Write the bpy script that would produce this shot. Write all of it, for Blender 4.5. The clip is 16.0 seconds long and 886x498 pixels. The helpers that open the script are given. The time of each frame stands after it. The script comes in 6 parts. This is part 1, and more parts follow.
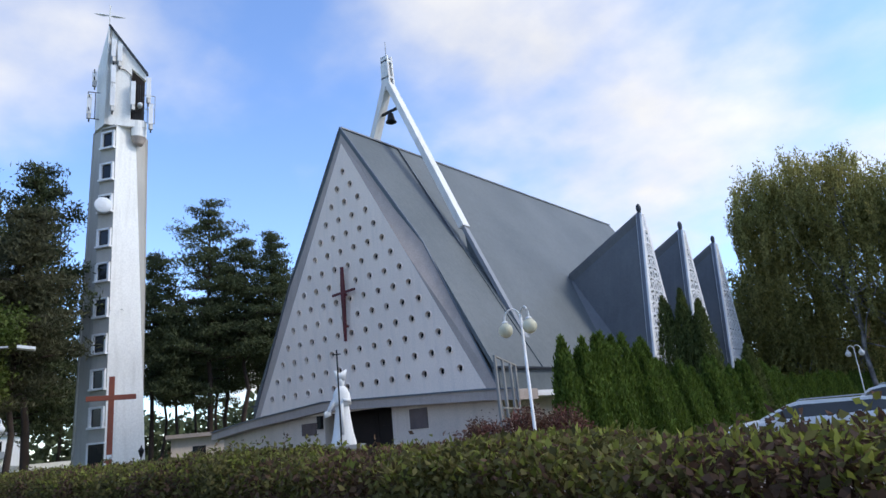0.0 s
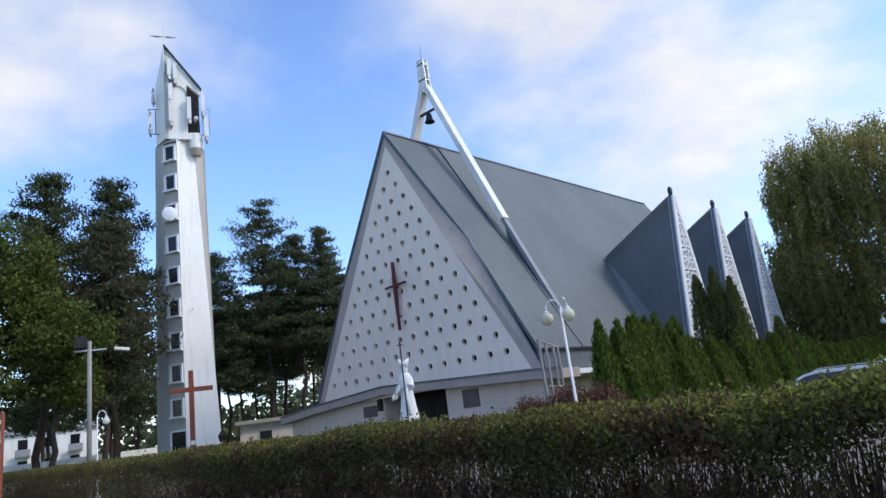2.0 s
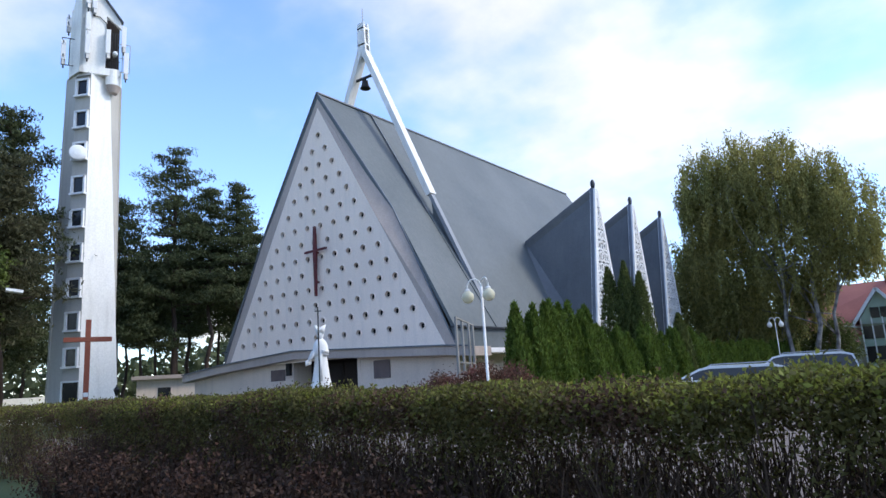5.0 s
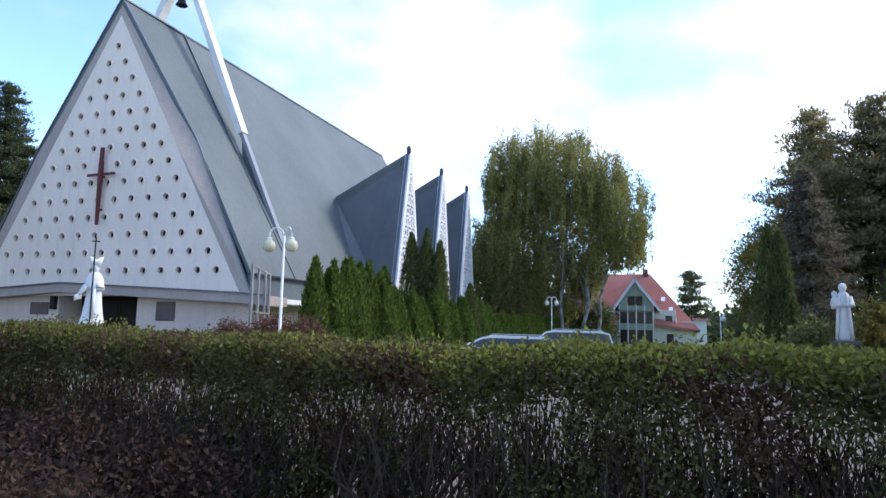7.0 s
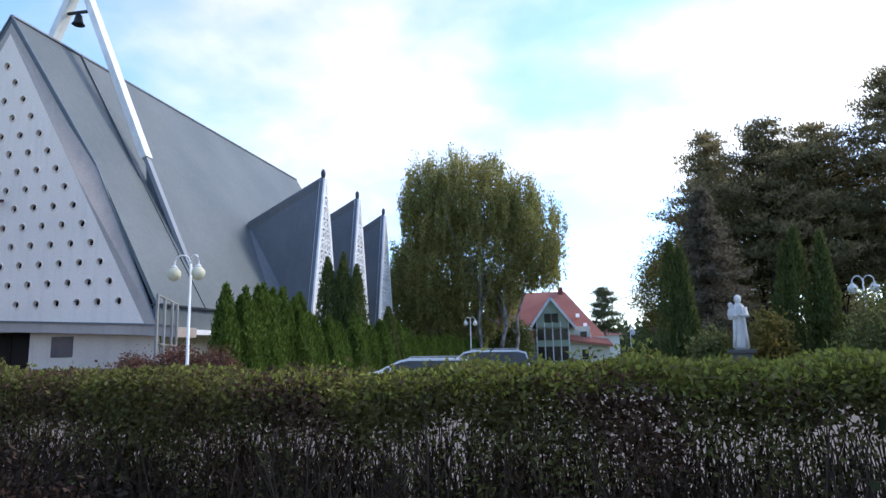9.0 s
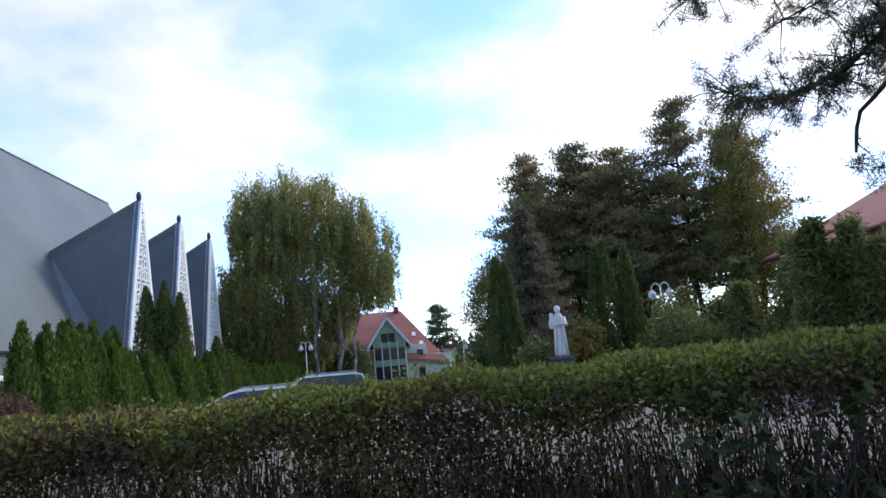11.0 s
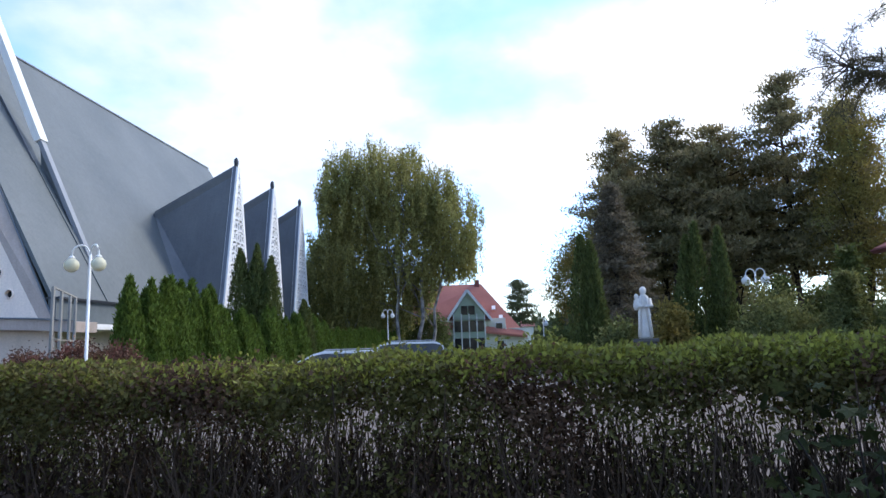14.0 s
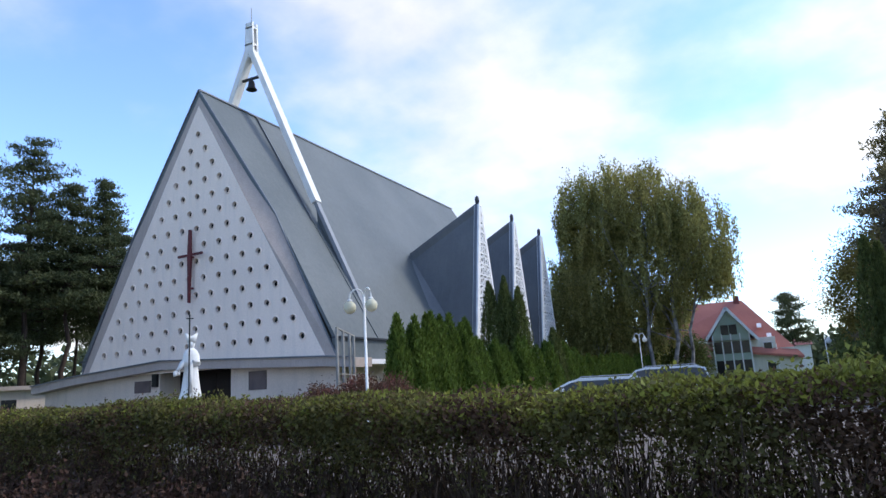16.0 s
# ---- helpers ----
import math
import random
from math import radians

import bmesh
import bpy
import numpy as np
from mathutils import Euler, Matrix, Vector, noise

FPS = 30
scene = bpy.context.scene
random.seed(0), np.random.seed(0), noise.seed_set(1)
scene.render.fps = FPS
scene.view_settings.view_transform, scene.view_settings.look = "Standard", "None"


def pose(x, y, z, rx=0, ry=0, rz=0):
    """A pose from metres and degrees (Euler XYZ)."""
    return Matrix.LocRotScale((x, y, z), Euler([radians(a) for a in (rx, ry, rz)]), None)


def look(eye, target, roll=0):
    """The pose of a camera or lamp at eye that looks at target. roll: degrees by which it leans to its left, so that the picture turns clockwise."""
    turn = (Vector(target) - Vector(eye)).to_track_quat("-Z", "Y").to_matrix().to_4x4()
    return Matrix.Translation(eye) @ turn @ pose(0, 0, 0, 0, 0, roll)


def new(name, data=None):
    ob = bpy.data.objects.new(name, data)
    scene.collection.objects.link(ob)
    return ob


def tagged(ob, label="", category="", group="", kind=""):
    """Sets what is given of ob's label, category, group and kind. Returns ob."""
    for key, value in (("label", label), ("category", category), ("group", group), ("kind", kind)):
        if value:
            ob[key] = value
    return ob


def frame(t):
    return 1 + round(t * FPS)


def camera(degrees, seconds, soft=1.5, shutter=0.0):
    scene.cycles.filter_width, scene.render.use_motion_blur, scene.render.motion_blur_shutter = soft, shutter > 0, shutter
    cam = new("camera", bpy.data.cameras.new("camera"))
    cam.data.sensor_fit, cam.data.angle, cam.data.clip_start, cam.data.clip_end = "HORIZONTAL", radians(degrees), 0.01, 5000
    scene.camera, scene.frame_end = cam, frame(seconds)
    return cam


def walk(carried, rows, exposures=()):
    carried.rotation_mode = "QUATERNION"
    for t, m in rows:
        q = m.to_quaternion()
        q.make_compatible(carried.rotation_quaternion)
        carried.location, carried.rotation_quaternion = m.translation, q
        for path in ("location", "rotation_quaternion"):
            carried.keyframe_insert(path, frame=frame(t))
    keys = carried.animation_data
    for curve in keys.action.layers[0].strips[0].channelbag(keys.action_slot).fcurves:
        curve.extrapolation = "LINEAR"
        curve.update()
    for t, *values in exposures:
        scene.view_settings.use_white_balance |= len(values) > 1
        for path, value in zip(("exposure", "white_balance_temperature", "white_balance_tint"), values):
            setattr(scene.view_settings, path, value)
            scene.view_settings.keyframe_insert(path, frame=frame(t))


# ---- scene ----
cam = camera(67.92, 16.0)
PATH = [
    (0, (-1.295, 2.190, 1.597), (-7.279, 9.754, 4.237), -5.57),
    (0.5, (-1.299, 2.128, 1.597), (-7.618, 9.378, 4.339), -5.43),
    (1, (-0.597, 1.167, 1.596), (-7.218, 8.174, 4.252), -6.02),
    (1.5, (0.195, 0.006, 1.595), (-6.548, 6.953, 4.099), -6.70),
    (2, (0.207, 0.060, 1.595), (-6.279, 7.276, 4.015), -7.54),
    (2.5, (0.186, 0.019, 1.595), (-6.217, 7.311, 4.011), -7.19),
    (3, (0.124, -0.009, 1.595), (-6.150, 7.383, 4.045), -6.21),
    (5.5, (-0.021, -0.114, 1.610), (-5.073, 8.366, 3.211), -1.39),
    (6, (-0.038, -0.089, 1.603), (-3.902, 9.025, 3.022), -0.36),
    (6.5, (-0.056, -0.063, 1.598), (-3.228, 9.337, 2.855), 0.71),
    (7, (-0.044, -0.016, 1.596), (-3.136, 9.415, 2.814), 1.15),
    (7.5, (-0.004, 0.047, 1.614), (-2.851, 9.530, 3.019), 2.55),
    (8, (0.033, 0.044, 1.606), (-2.645, 9.576, 3.009), 1.90),
    (10.5, (0.165, 0.040, 1.615), (0.143, 9.889, 3.346), -5.33),
    (11, (0.179, 0.048, 1.600), (0.775, 9.880, 3.325), -5.49),
    (11.5, (0.197, 0.059, 1.612), (1.329, 9.861, 3.240), -5.37),
    (12, (0.201, 0.073, 1.598), (1.817, 9.829, 3.083), -4.73),
    (12.5, (0.217, 0.081, 1.600), (1.996, 9.829, 2.947), -3.80),
    (13, (0.203, 0.088, 1.602), (1.605, 9.905, 2.891), -3.05),
    (13.5, (0.194, 0.079, 1.602), (0.832, 9.972, 2.912), -2.42),
    (14, (0.138, 0.060, 1.585), (-0.542, 9.936, 2.996), -1.92),
    (14.5, (0.111, 0.033, 1.582), (-1.419, 9.801, 3.080), -1.90),
    (15, (0.082, 0.002, 1.590), (-2.213, 9.593, 3.248), -2.20),
    (15.5, (0.036, -0.064, 1.585), (-3.309, 9.176, 3.436), -3.13),
    (16, (-0.013, -0.064, 1.590), (-4.111, 8.841, 3.569), -3.47),
]
EXPOSURES = [(0.0, 0.08), (3.2, 0.08), (5.3, 0.42), (7.5, 0.62), (10.3, 0.34), (11.5, 0.37), (12.8, 0.55), (14.5, 0.51), (16.0, 0.3)]
walk(cam, [(t, look(eye, target, roll)) for t, eye, target, roll in PATH], EXPOSURES)

# ---- world, sun ----
SUN_YAW, SUN_EL = -62.0, 40.0          # degrees: left of +y, above the horizon
sun_dir = Vector((-math.sin(radians(SUN_YAW)) * math.cos(radians(SUN_EL)), math.cos(radians(SUN_YAW)) * math.cos(radians(SUN_EL)), math.sin(radians(SUN_EL))))


def build_world():
    w = bpy.data.worlds.new("sky")
    scene.world = w
    w.use_nodes = True
    nt = w.node_tree
    nt.nodes.clear()
    N, L = nt.nodes.new, nt.links.new

    def math_node(op, a, b=None, clamp=False):
        n = N("ShaderNodeMath")
        n.operation, n.use_clamp = op, clamp
        for i, v in enumerate((a, b)):
            if v is None:
                continue
            if isinstance(v, (int, float)):
                n.inputs[i].default_value = v
            else:
                L(v, n.inputs[i])
        return n.outputs[0]

    out, bg = N("ShaderNodeOutputWorld"), N("ShaderNodeBackground")
    sky = N("ShaderNodeTexSky")
    sky.sky_type, sky.sun_disc = "NISHITA", False
    sky.sun_elevation, sky.sun_rotation = radians(SUN_EL), radians(-SUN_YAW)
    sky.air_density, sky.dust_density, sky.ozone_density = 1.0, 0.3, 2.5
    tc, sep = N("ShaderNodeTexCoord"), N("ShaderNodeSeparateXYZ")
    L(tc.outputs["Generated"], sep.inputs[0])
    # clouds lie on a flat layer overhead: direction divided by its height
    h = math_node("ADD", math_node("MAXIMUM", sep.outputs[2], 0.0), 0.32)
    cx, cy = math_node("DIVIDE", sep.outputs[0], h), math_node("DIVIDE", sep.outputs[1], h)
    comb = N("ShaderNodeCombineXYZ")
    L(cx, comb.inputs[0]), L(cy, comb.inputs[1])
    comb.inputs[2].default_value = 3.7
    big, fine = N("ShaderNodeTexNoise"), N("ShaderNodeTexNoise")
    for n, s, d, r in ((big, 1.15, 5, 0.5), (fine, 3.1, 7, 0.55)):
        L(comb.outputs[0], n.inputs["Vector"])
        n.inputs["Scale"].default_value, n.inputs["Detail"].default_value, n.inputs["Roughness"].default_value = s, d, r
    mixn = math_node("ADD", math_node("MULTIPLY", big.outputs["Fac"], 0.75), math_node("MULTIPLY", fine.outputs["Fac"], 0.25))
    # thin cloud is brighter and denser round the veiled sun
    dot = N("ShaderNodeVectorMath")
    dot.operation = "DOT_PRODUCT"
    L(tc.outputs["Generated"], dot.inputs[0])
    dot.inputs[1].default_value = sun_dir
    near = math_node("MAXIMUM", dot.outputs["Value"], 0.0)
    cover = math_node("ADD", mixn, math_node("MULTIPLY", math_node("POWER", near, 2.5), 0.14))
    ramp = N("ShaderNodeMapRange")
    ramp.interpolation_type = "SMOOTHSTEP"
    L(cover, ramp.inputs["Value"])
    ramp.inputs["From Min"].default_value, ramp.inputs["From Max"].default_value = 0.468, 0.715
    glow = math_node("ADD", 0.91, math_node("MULTIPLY", math_node("POWER", near, 3.0), 0.6))
    shade = N("ShaderNodeMapRange")
    L(fine.outputs["Fac"], shade.inputs["Value"])
    shade.inputs["From Min"].default_value, shade.inputs["From Max"].default_value = 0.3, 0.7
    shade.inputs["To Min"].default_value, shade.inputs["To Max"].default_value = 0.86, 1.06
    cloud = N("ShaderNodeVectorMath")
    cloud.operation = "SCALE"
    cloud.inputs[0].default_value = (1.0, 0.985, 0.965)
    L(math_node("MULTIPLY", glow, shade.outputs[0]), cloud.inputs["Scale"])
    blue = N("ShaderNodeVectorMath")
    blue.operation = "MULTIPLY"
    L(sky.outputs[0], blue.inputs[0])
    blue.inputs[1].default_value = (0.240, 0.262, 0.310)
    mix = N("ShaderNodeMix")
    mix.data_type = "RGBA"
    L(ramp.outputs[0], mix.inputs["Factor"])
    L(blue.outputs[0], mix.inputs[6]), L(cloud.outputs[0], mix.inputs[7])
    L(mix.outputs[2], bg.inputs["Color"])
    bg.inputs["Strength"].default_value = 1.0
    L(bg.outputs[0], out.inputs[0])


build_world()
sun_lamp = bpy.data.lights.new("sun", "SUN")
sun_lamp.energy, sun_lamp.angle, sun_lamp.color = 2.0, radians(11), (1.0, 0.95, 0.87)
sun = new("sun", sun_lamp)
sun.matrix_world = look(sun_dir * 60, (0, 0, 0))


# ---- materials ----
def material(name, c1, c2=None, scale=3.0, rough=0.8, metal=0.0, bump=0.2, fine=40.0, island=0.0, trans=0.0, stain=None, objrand=0.0, spec=0.4, brick=None):
    """Two colours mixed by a broad and a fine noise, with relief; island: spread of value from piece to piece."""
    m = bpy.data.materials.new(name)
    m.use_nodes = True
    nt = m.node_tree
    nt.nodes.clear()
    N, L = nt.nodes.new, nt.links.new
    out, bs = N("ShaderNodeOutputMaterial"), N("ShaderNodeBsdfPrincipled")
    bs.inputs["Roughness"].default_value, bs.inputs["Metallic"].default_value = rough, metal
    bs.inputs["Specular IOR Level"].default_value = spec * (0.4 if trans else 1.0)      # leaves shine less
    c2 = c2 or tuple(0.8 * v for v in c1)
    tc = N("ShaderNodeTexCoord")
    broad, grain = N("ShaderNodeTexNoise"), N("ShaderNodeTexNoise")
    for n, s, d in ((broad, scale, 4), (grain, fine, 3)):
        L(tc.outputs["Object"], n.inputs["Vector"])
        n.inputs["Scale"].default_value, n.inputs["Detail"].default_value = s, d
    mr = N("ShaderNodeMapRange")
    L(broad.outputs["Fac"], mr.inputs["Value"])
    mr.inputs["From Min"].default_value, mr.inputs["From Max"].default_value = 0.34, 0.68
    col = N("ShaderNodeMix")
    col.data_type = "RGBA"
    L(mr.outputs[0], col.inputs["Factor"])
    col.inputs[6].default_value, col.inputs[7].default_value = (*c1, 1), (*c2, 1)
    colour = col.outputs[2]
    gm = N("ShaderNodeMapRange")
    L(grain.outputs["Fac"], gm.inputs["Value"])
    gm.inputs["To Min"].default_value, gm.inputs["To Max"].default_value = 0.82, 1.18
    value = gm.outputs[0]
    for amount, kind in ((island, "i"), (objrand, "o")):
        if amount:
            src = N("ShaderNodeNewGeometry").outputs["Random Per Island"] if kind == "i" else N("ShaderNodeObjectInfo").outputs["Random"]
            r = N("ShaderNodeMapRange")
            L(src, r.inputs["Value"])
            r.inputs["To Min"].default_value, r.inputs["To Max"].default_value = 1 - amount, 1 + amount
            mu = N("ShaderNodeMath")
            mu.operation = "MULTIPLY"
            L(value, mu.inputs[0]), L(r.outputs[0], mu.inputs[1])
            value = mu.outputs[0]
    height = grain.outputs["Fac"]
    if brick:
        b = N("ShaderNodeTexBrick")
        mp = N("ShaderNodeMapping")
        mp.inputs["Rotation"].default_value = [radians(a) for a in brick[1]]
        L(tc.outputs["Object"], mp.inputs[0]), L(mp.outputs[0], b.inputs["Vector"])
        b.inputs["Scale"].default_value = brick[0]
        b.inputs["Color1"].default_value, b.inputs["Color2"].default_value, b.inputs["Mortar"].default_value = (1, 1, 1, 1), (0.95, 0.95, 0.95, 1), (0.88, 0.88, 0.88, 1)
        b.inputs["Mortar Size"].default_value = 0.03
        b.inputs["Brick Width"].default_value, b.inputs["Row Height"].default_value = 0.5, 0.4
        bw = N("ShaderNodeRGBToBW")
        L(b.outputs["Color"], bw.inputs[0])
        mu = N("ShaderNodeMath")
        mu.operation = "MULTIPLY"
        L(value, mu.inputs[0]), L(bw.outputs[0], mu.inputs[1])
        value, height = mu.outputs[0], bw.outputs[0]
    sc = N("ShaderNodeVectorMath")
    sc.operation = "SCALE"
    L(colour, sc.inputs[0]), L(value, sc.inputs["Scale"])
    colour = sc.outputs[0]
    if stain:
        # dirt streaks that run down the surface
        mp = N("ShaderNodeMapping")
        mp.inputs["Scale"].default_value = (2.2, 2.2, 0.22)
        st = N("ShaderNodeTexNoise")
        st.inputs["Scale"].default_value, st.inputs["Detail"].default_value = 1.4, 5
        L(tc.outputs["Object"], mp.inputs[0]), L(mp.outputs[0], st.inputs["Vector"])
        sr = N("ShaderNodeMapRange")
        L(st.outputs["Fac"], sr.inputs["Value"])
        sr.inputs["From Min"].default_value, sr.inputs["From Max"].default_value = 0.5, 0.75
        sr.inputs["To Max"].default_value = stain[3]
        sm = N("ShaderNodeMix")
        sm.data_type = "RGBA"
        L(sr.outputs[0], sm.inputs["Factor"]), L(colour, sm.inputs[6])
        sm.inputs[7].default_value = (*stain[:3], 1)
        colour = sm.outputs[2]
    L(colour, bs.inputs["Base Color"])
    if bump:
        bp = N("ShaderNodeBump")
        bp.inputs["Strength"].default_value, bp.inputs["Distance"].default_value = bump, 0.02
        L(height, bp.inputs["Height"]), L(bp.outputs[0], bs.inputs["Normal"])
    if trans:
        tr, mx = N("ShaderNodeBsdfTranslucent"), N("ShaderNodeMixShader")
        mx.inputs[0].default_value = trans
        L(colour, tr.inputs["Color"])
        L(bs.outputs[0], mx.inputs[1]), L(tr.outputs[0], mx.inputs[2]), L(mx.outputs[0], out.inputs[0])
    else:
        L(bs.outputs[0], out.inputs[0])
    return m


M = {}
M["grass"] = material("grass", (0.05, 0.085, 0.025), (0.085, 0.1, 0.04), 0.4, 0.95, bump=0.6, fine=18)
M["paving"] = material("paving", (0.175, 0.145, 0.125), (0.14, 0.116, 0.10), 0.5, 0.9, fine=12, brick=(4.0, (0, 0, 30)))
M["asphalt"] = material("asphalt", (0.06, 0.06, 0.062), (0.045, 0.045, 0.047), 0.6, 0.9, fine=60)
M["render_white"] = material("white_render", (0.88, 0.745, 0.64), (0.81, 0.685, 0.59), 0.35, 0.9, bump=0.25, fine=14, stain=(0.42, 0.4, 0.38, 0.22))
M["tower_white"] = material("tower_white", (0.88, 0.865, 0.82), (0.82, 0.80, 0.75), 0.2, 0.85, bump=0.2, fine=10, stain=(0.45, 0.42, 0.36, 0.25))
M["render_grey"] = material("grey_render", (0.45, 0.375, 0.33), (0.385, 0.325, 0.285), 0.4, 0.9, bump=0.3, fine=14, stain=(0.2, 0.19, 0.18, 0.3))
# darker tower colour; on the stair strip it also holds the shade
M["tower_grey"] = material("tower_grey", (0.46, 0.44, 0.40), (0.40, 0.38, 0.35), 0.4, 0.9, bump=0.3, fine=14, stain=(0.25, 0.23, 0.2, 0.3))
M["shingle"] = material("slate_shingle", (0.132, 0.149, 0.154), (0.095, 0.113, 0.121), 0.22, 0.55, bump=0.1, fine=5, stain=(0.18, 0.205, 0.2, 0.14), brick=(5.0, (35, 55, 20)), spec=0.3)
M["shingle_side"] = material("slate_shingle_dormer", (0.145, 0.155, 0.165), (0.118, 0.128, 0.138), 0.4, 0.55, bump=0.2, fine=9, stain=(0.2, 0.215, 0.22, 0.2), brick=(3.4, (90, 45, 20)), spec=0.35)
M["flashing"] = material("zinc_flashing", (0.17, 0.185, 0.205), (0.13, 0.14, 0.16), 1.0, 0.45, 0.5, bump=0.1)
M["rib_zinc"] = material("pale_zinc", (0.26, 0.275, 0.30), (0.21, 0.225, 0.25), 1.0, 0.5, 0.1, bump=0.1)
M["dark_flashing"] = material("dark_flashing", (0.045, 0.05, 0.06), (0.03, 0.035, 0.045), 1.0, 0.5, 0.3, bump=0.1)
M["steel_white"] = material("white_painted_steel", (0.78, 0.78, 0.76), (0.68, 0.67, 0.64), 0.6, 0.55, stain=(0.4, 0.33, 0.26, 0.4), bump=0.1)
M["steel_grey"] = material("grey_painted_steel", (0.36, 0.37, 0.375), (0.3, 0.31, 0.32), 1.0, 0.5, 0.2, bump=0.1)
M["black_iron"] = material("black_iron", (0.02, 0.02, 0.022), (0.035, 0.033, 0.03), 3, 0.5, 0.5, bump=0.1)
M["red_steel"] = material("dark_red_steel", (0.13, 0.022, 0.026), (0.09, 0.018, 0.02), 2, 0.6, bump=0.1)
M["red_wood"] = material("red_brown_wood", (0.30, 0.085, 0.045), (0.23, 0.06, 0.035), 1.4, 0.7, bump=0.4, fine=22)
M["dark_glass"] = material("dark_glass", (0.008, 0.009, 0.012), (0.014, 0.015, 0.018), 0.6, 0.15, bump=0.0, spec=0.35)
# near-black colour that stands in for the shade inside openings
M["shade_inside"] = material("interior_shade", (0.018, 0.014, 0.013), (0.03, 0.02, 0.018), 1, 0.9, bump=0.0)
M["frame_white"] = material("white_frame", (0.8, 0.8, 0.8), (0.72, 0.72, 0.72), 2, 0.5, bump=0.05)
M["stone_white"] = material("white_statue_stone", (0.82, 0.82, 0.8), (0.70, 0.70, 0.67), 1.6, 0.75, bump=0.15, stain=(0.4, 0.4, 0.36, 0.35))
M["stone_grey"] = material("grey_statue_stone", (0.72, 0.69, 0.64), (0.58, 0.56, 0.52), 1.6, 0.85, bump=0.25, stain=(0.25, 0.26, 0.24, 0.4))
M["plinth_dark"] = material("dark_plinth_stone", (0.10, 0.097, 0.09), (0.07, 0.068, 0.064), 1.2, 0.9, bump=0.3)
M["plinth"] = material("plinth_stone", (0.30, 0.29, 0.27), (0.22, 0.215, 0.2), 1.2, 0.9, bump=0.3)
M["plaque"] = material("bronze_plaque", (0.16, 0.12, 0.115), (0.11, 0.085, 0.085), 2, 0.6, 0.2, bump=0.3)
M["globe"] = material("cream_globe", (0.78, 0.75, 0.58), (0.72, 0.68, 0.5), 1.5, 0.35, bump=0.0, trans=0.25)
M["globe_white"] = material("white_globe", (0.82, 0.82, 0.8), (0.76, 0.76, 0.74), 1.5, 0.35, bump=0.0, trans=0.25)
M["bark"] = material("pine_bark", (0.06, 0.04, 0.03), (0.035, 0.026, 0.021), 2.4, 0.95, bump=1.0, fine=14)
M["bark_dark"] = material("dark_bark", (0.032, 0.024, 0.02), (0.018, 0.014, 0.012), 5, 0.95, bump=1.0, fine=22)
M["bark_birch"] = material("birch_bark", (0.300, 0.288, 0.270), (0.072, 0.066, 0.060), 2.2, 0.9, bump=0.4)
M["twig"] = material("hedge_twig", (0.08, 0.053, 0.037), (0.045, 0.03, 0.022), 6, 0.9, bump=0.0, spec=0.15)
M["twig_grey"] = material("grey_twig", (0.22, 0.19, 0.17), (0.16, 0.14, 0.125), 2, 0.9, bump=0.0)
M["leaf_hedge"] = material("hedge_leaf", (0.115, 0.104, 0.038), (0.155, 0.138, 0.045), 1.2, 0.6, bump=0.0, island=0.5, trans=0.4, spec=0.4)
M["leaf_sapling"] = material("sapling_leaf", (0.034, 0.044, 0.016), (0.055, 0.06, 0.02), 1.5, 0.5, bump=0.0, island=0.5, trans=0.3)
M["leaf_hedge_old"] = material("hedge_leaf_old", (0.105, 0.068, 0.042), (0.13, 0.072, 0.05), 1.5, 0.7, bump=0.0, island=0.5, trans=0.35, spec=0.4)
# lighter copy of the hedge leaf: daylight on the clipped top put into colour
M["leaf_hedge_lit"] = material("hedge_leaf_lit", (0.14, 0.155, 0.035), (0.27, 0.28, 0.055), 0.45, 0.5, bump=0.0, island=0.45, trans=0.45, spec=0.5)
M["wall_beige"] = material("beige_render", (0.70, 0.585, 0.50), (0.62, 0.52, 0.445), 0.35, 0.9, bump=0.25, fine=14, stain=(0.35, 0.31, 0.28, 0.25))
M["leaf_red"] = material("red_shrub_leaf", (0.075, 0.04, 0.03), (0.05, 0.036, 0.025), 1.5, 0.6, bump=0.0, island=0.5, trans=0.25)
M["leaf_barberry"] = material("barberry_leaf", (0.17, 0.065, 0.055), (0.13, 0.08, 0.05), 1.5, 0.6, bump=0.0, island=0.5, trans=0.25)
M["leaf_maple"] = material("maple_leaf", (0.07, 0.10, 0.022), (0.13, 0.14, 0.032), 0.35, 0.55, bump=0.0, island=0.35, trans=0.3)
M["leaf_birch"] = material("birch_leaf", (0.25, 0.25, 0.085), (0.34, 0.30, 0.10), 0.3, 0.6, bump=0.0, island=0.4, trans=0.5)
M["leaf_autumn"] = material("autumn_leaf", (0.30, 0.22, 0.06), (0.19, 0.19, 0.06), 0.4, 0.6, bump=0.0, island=0.35, trans=0.5)
M["needle"] = material("pine_needle", (0.056, 0.072, 0.034), (0.085, 0.098, 0.042), 0.5, 0.6, bump=0.0, island=0.3, trans=0.25)
M["needle_grove"] = material("grove_pine_needle", (0.165, 0.15, 0.075), (0.21, 0.175, 0.085), 0.5, 0.6, bump=0.0, island=0.35, trans=0.5)
M["needle_dark"] = material("dark_pine_needle", (0.075, 0.078, 0.05), (0.10, 0.094, 0.058), 0.5, 0.6, bump=0.0, island=0.4, trans=0.4)
M["needle_mid"] = material("aging_pine_needle", (0.075, 0.078, 0.04), (0.10, 0.095, 0.05), 0.5, 0.6, bump=0.0, island=0.4, trans=0.4)
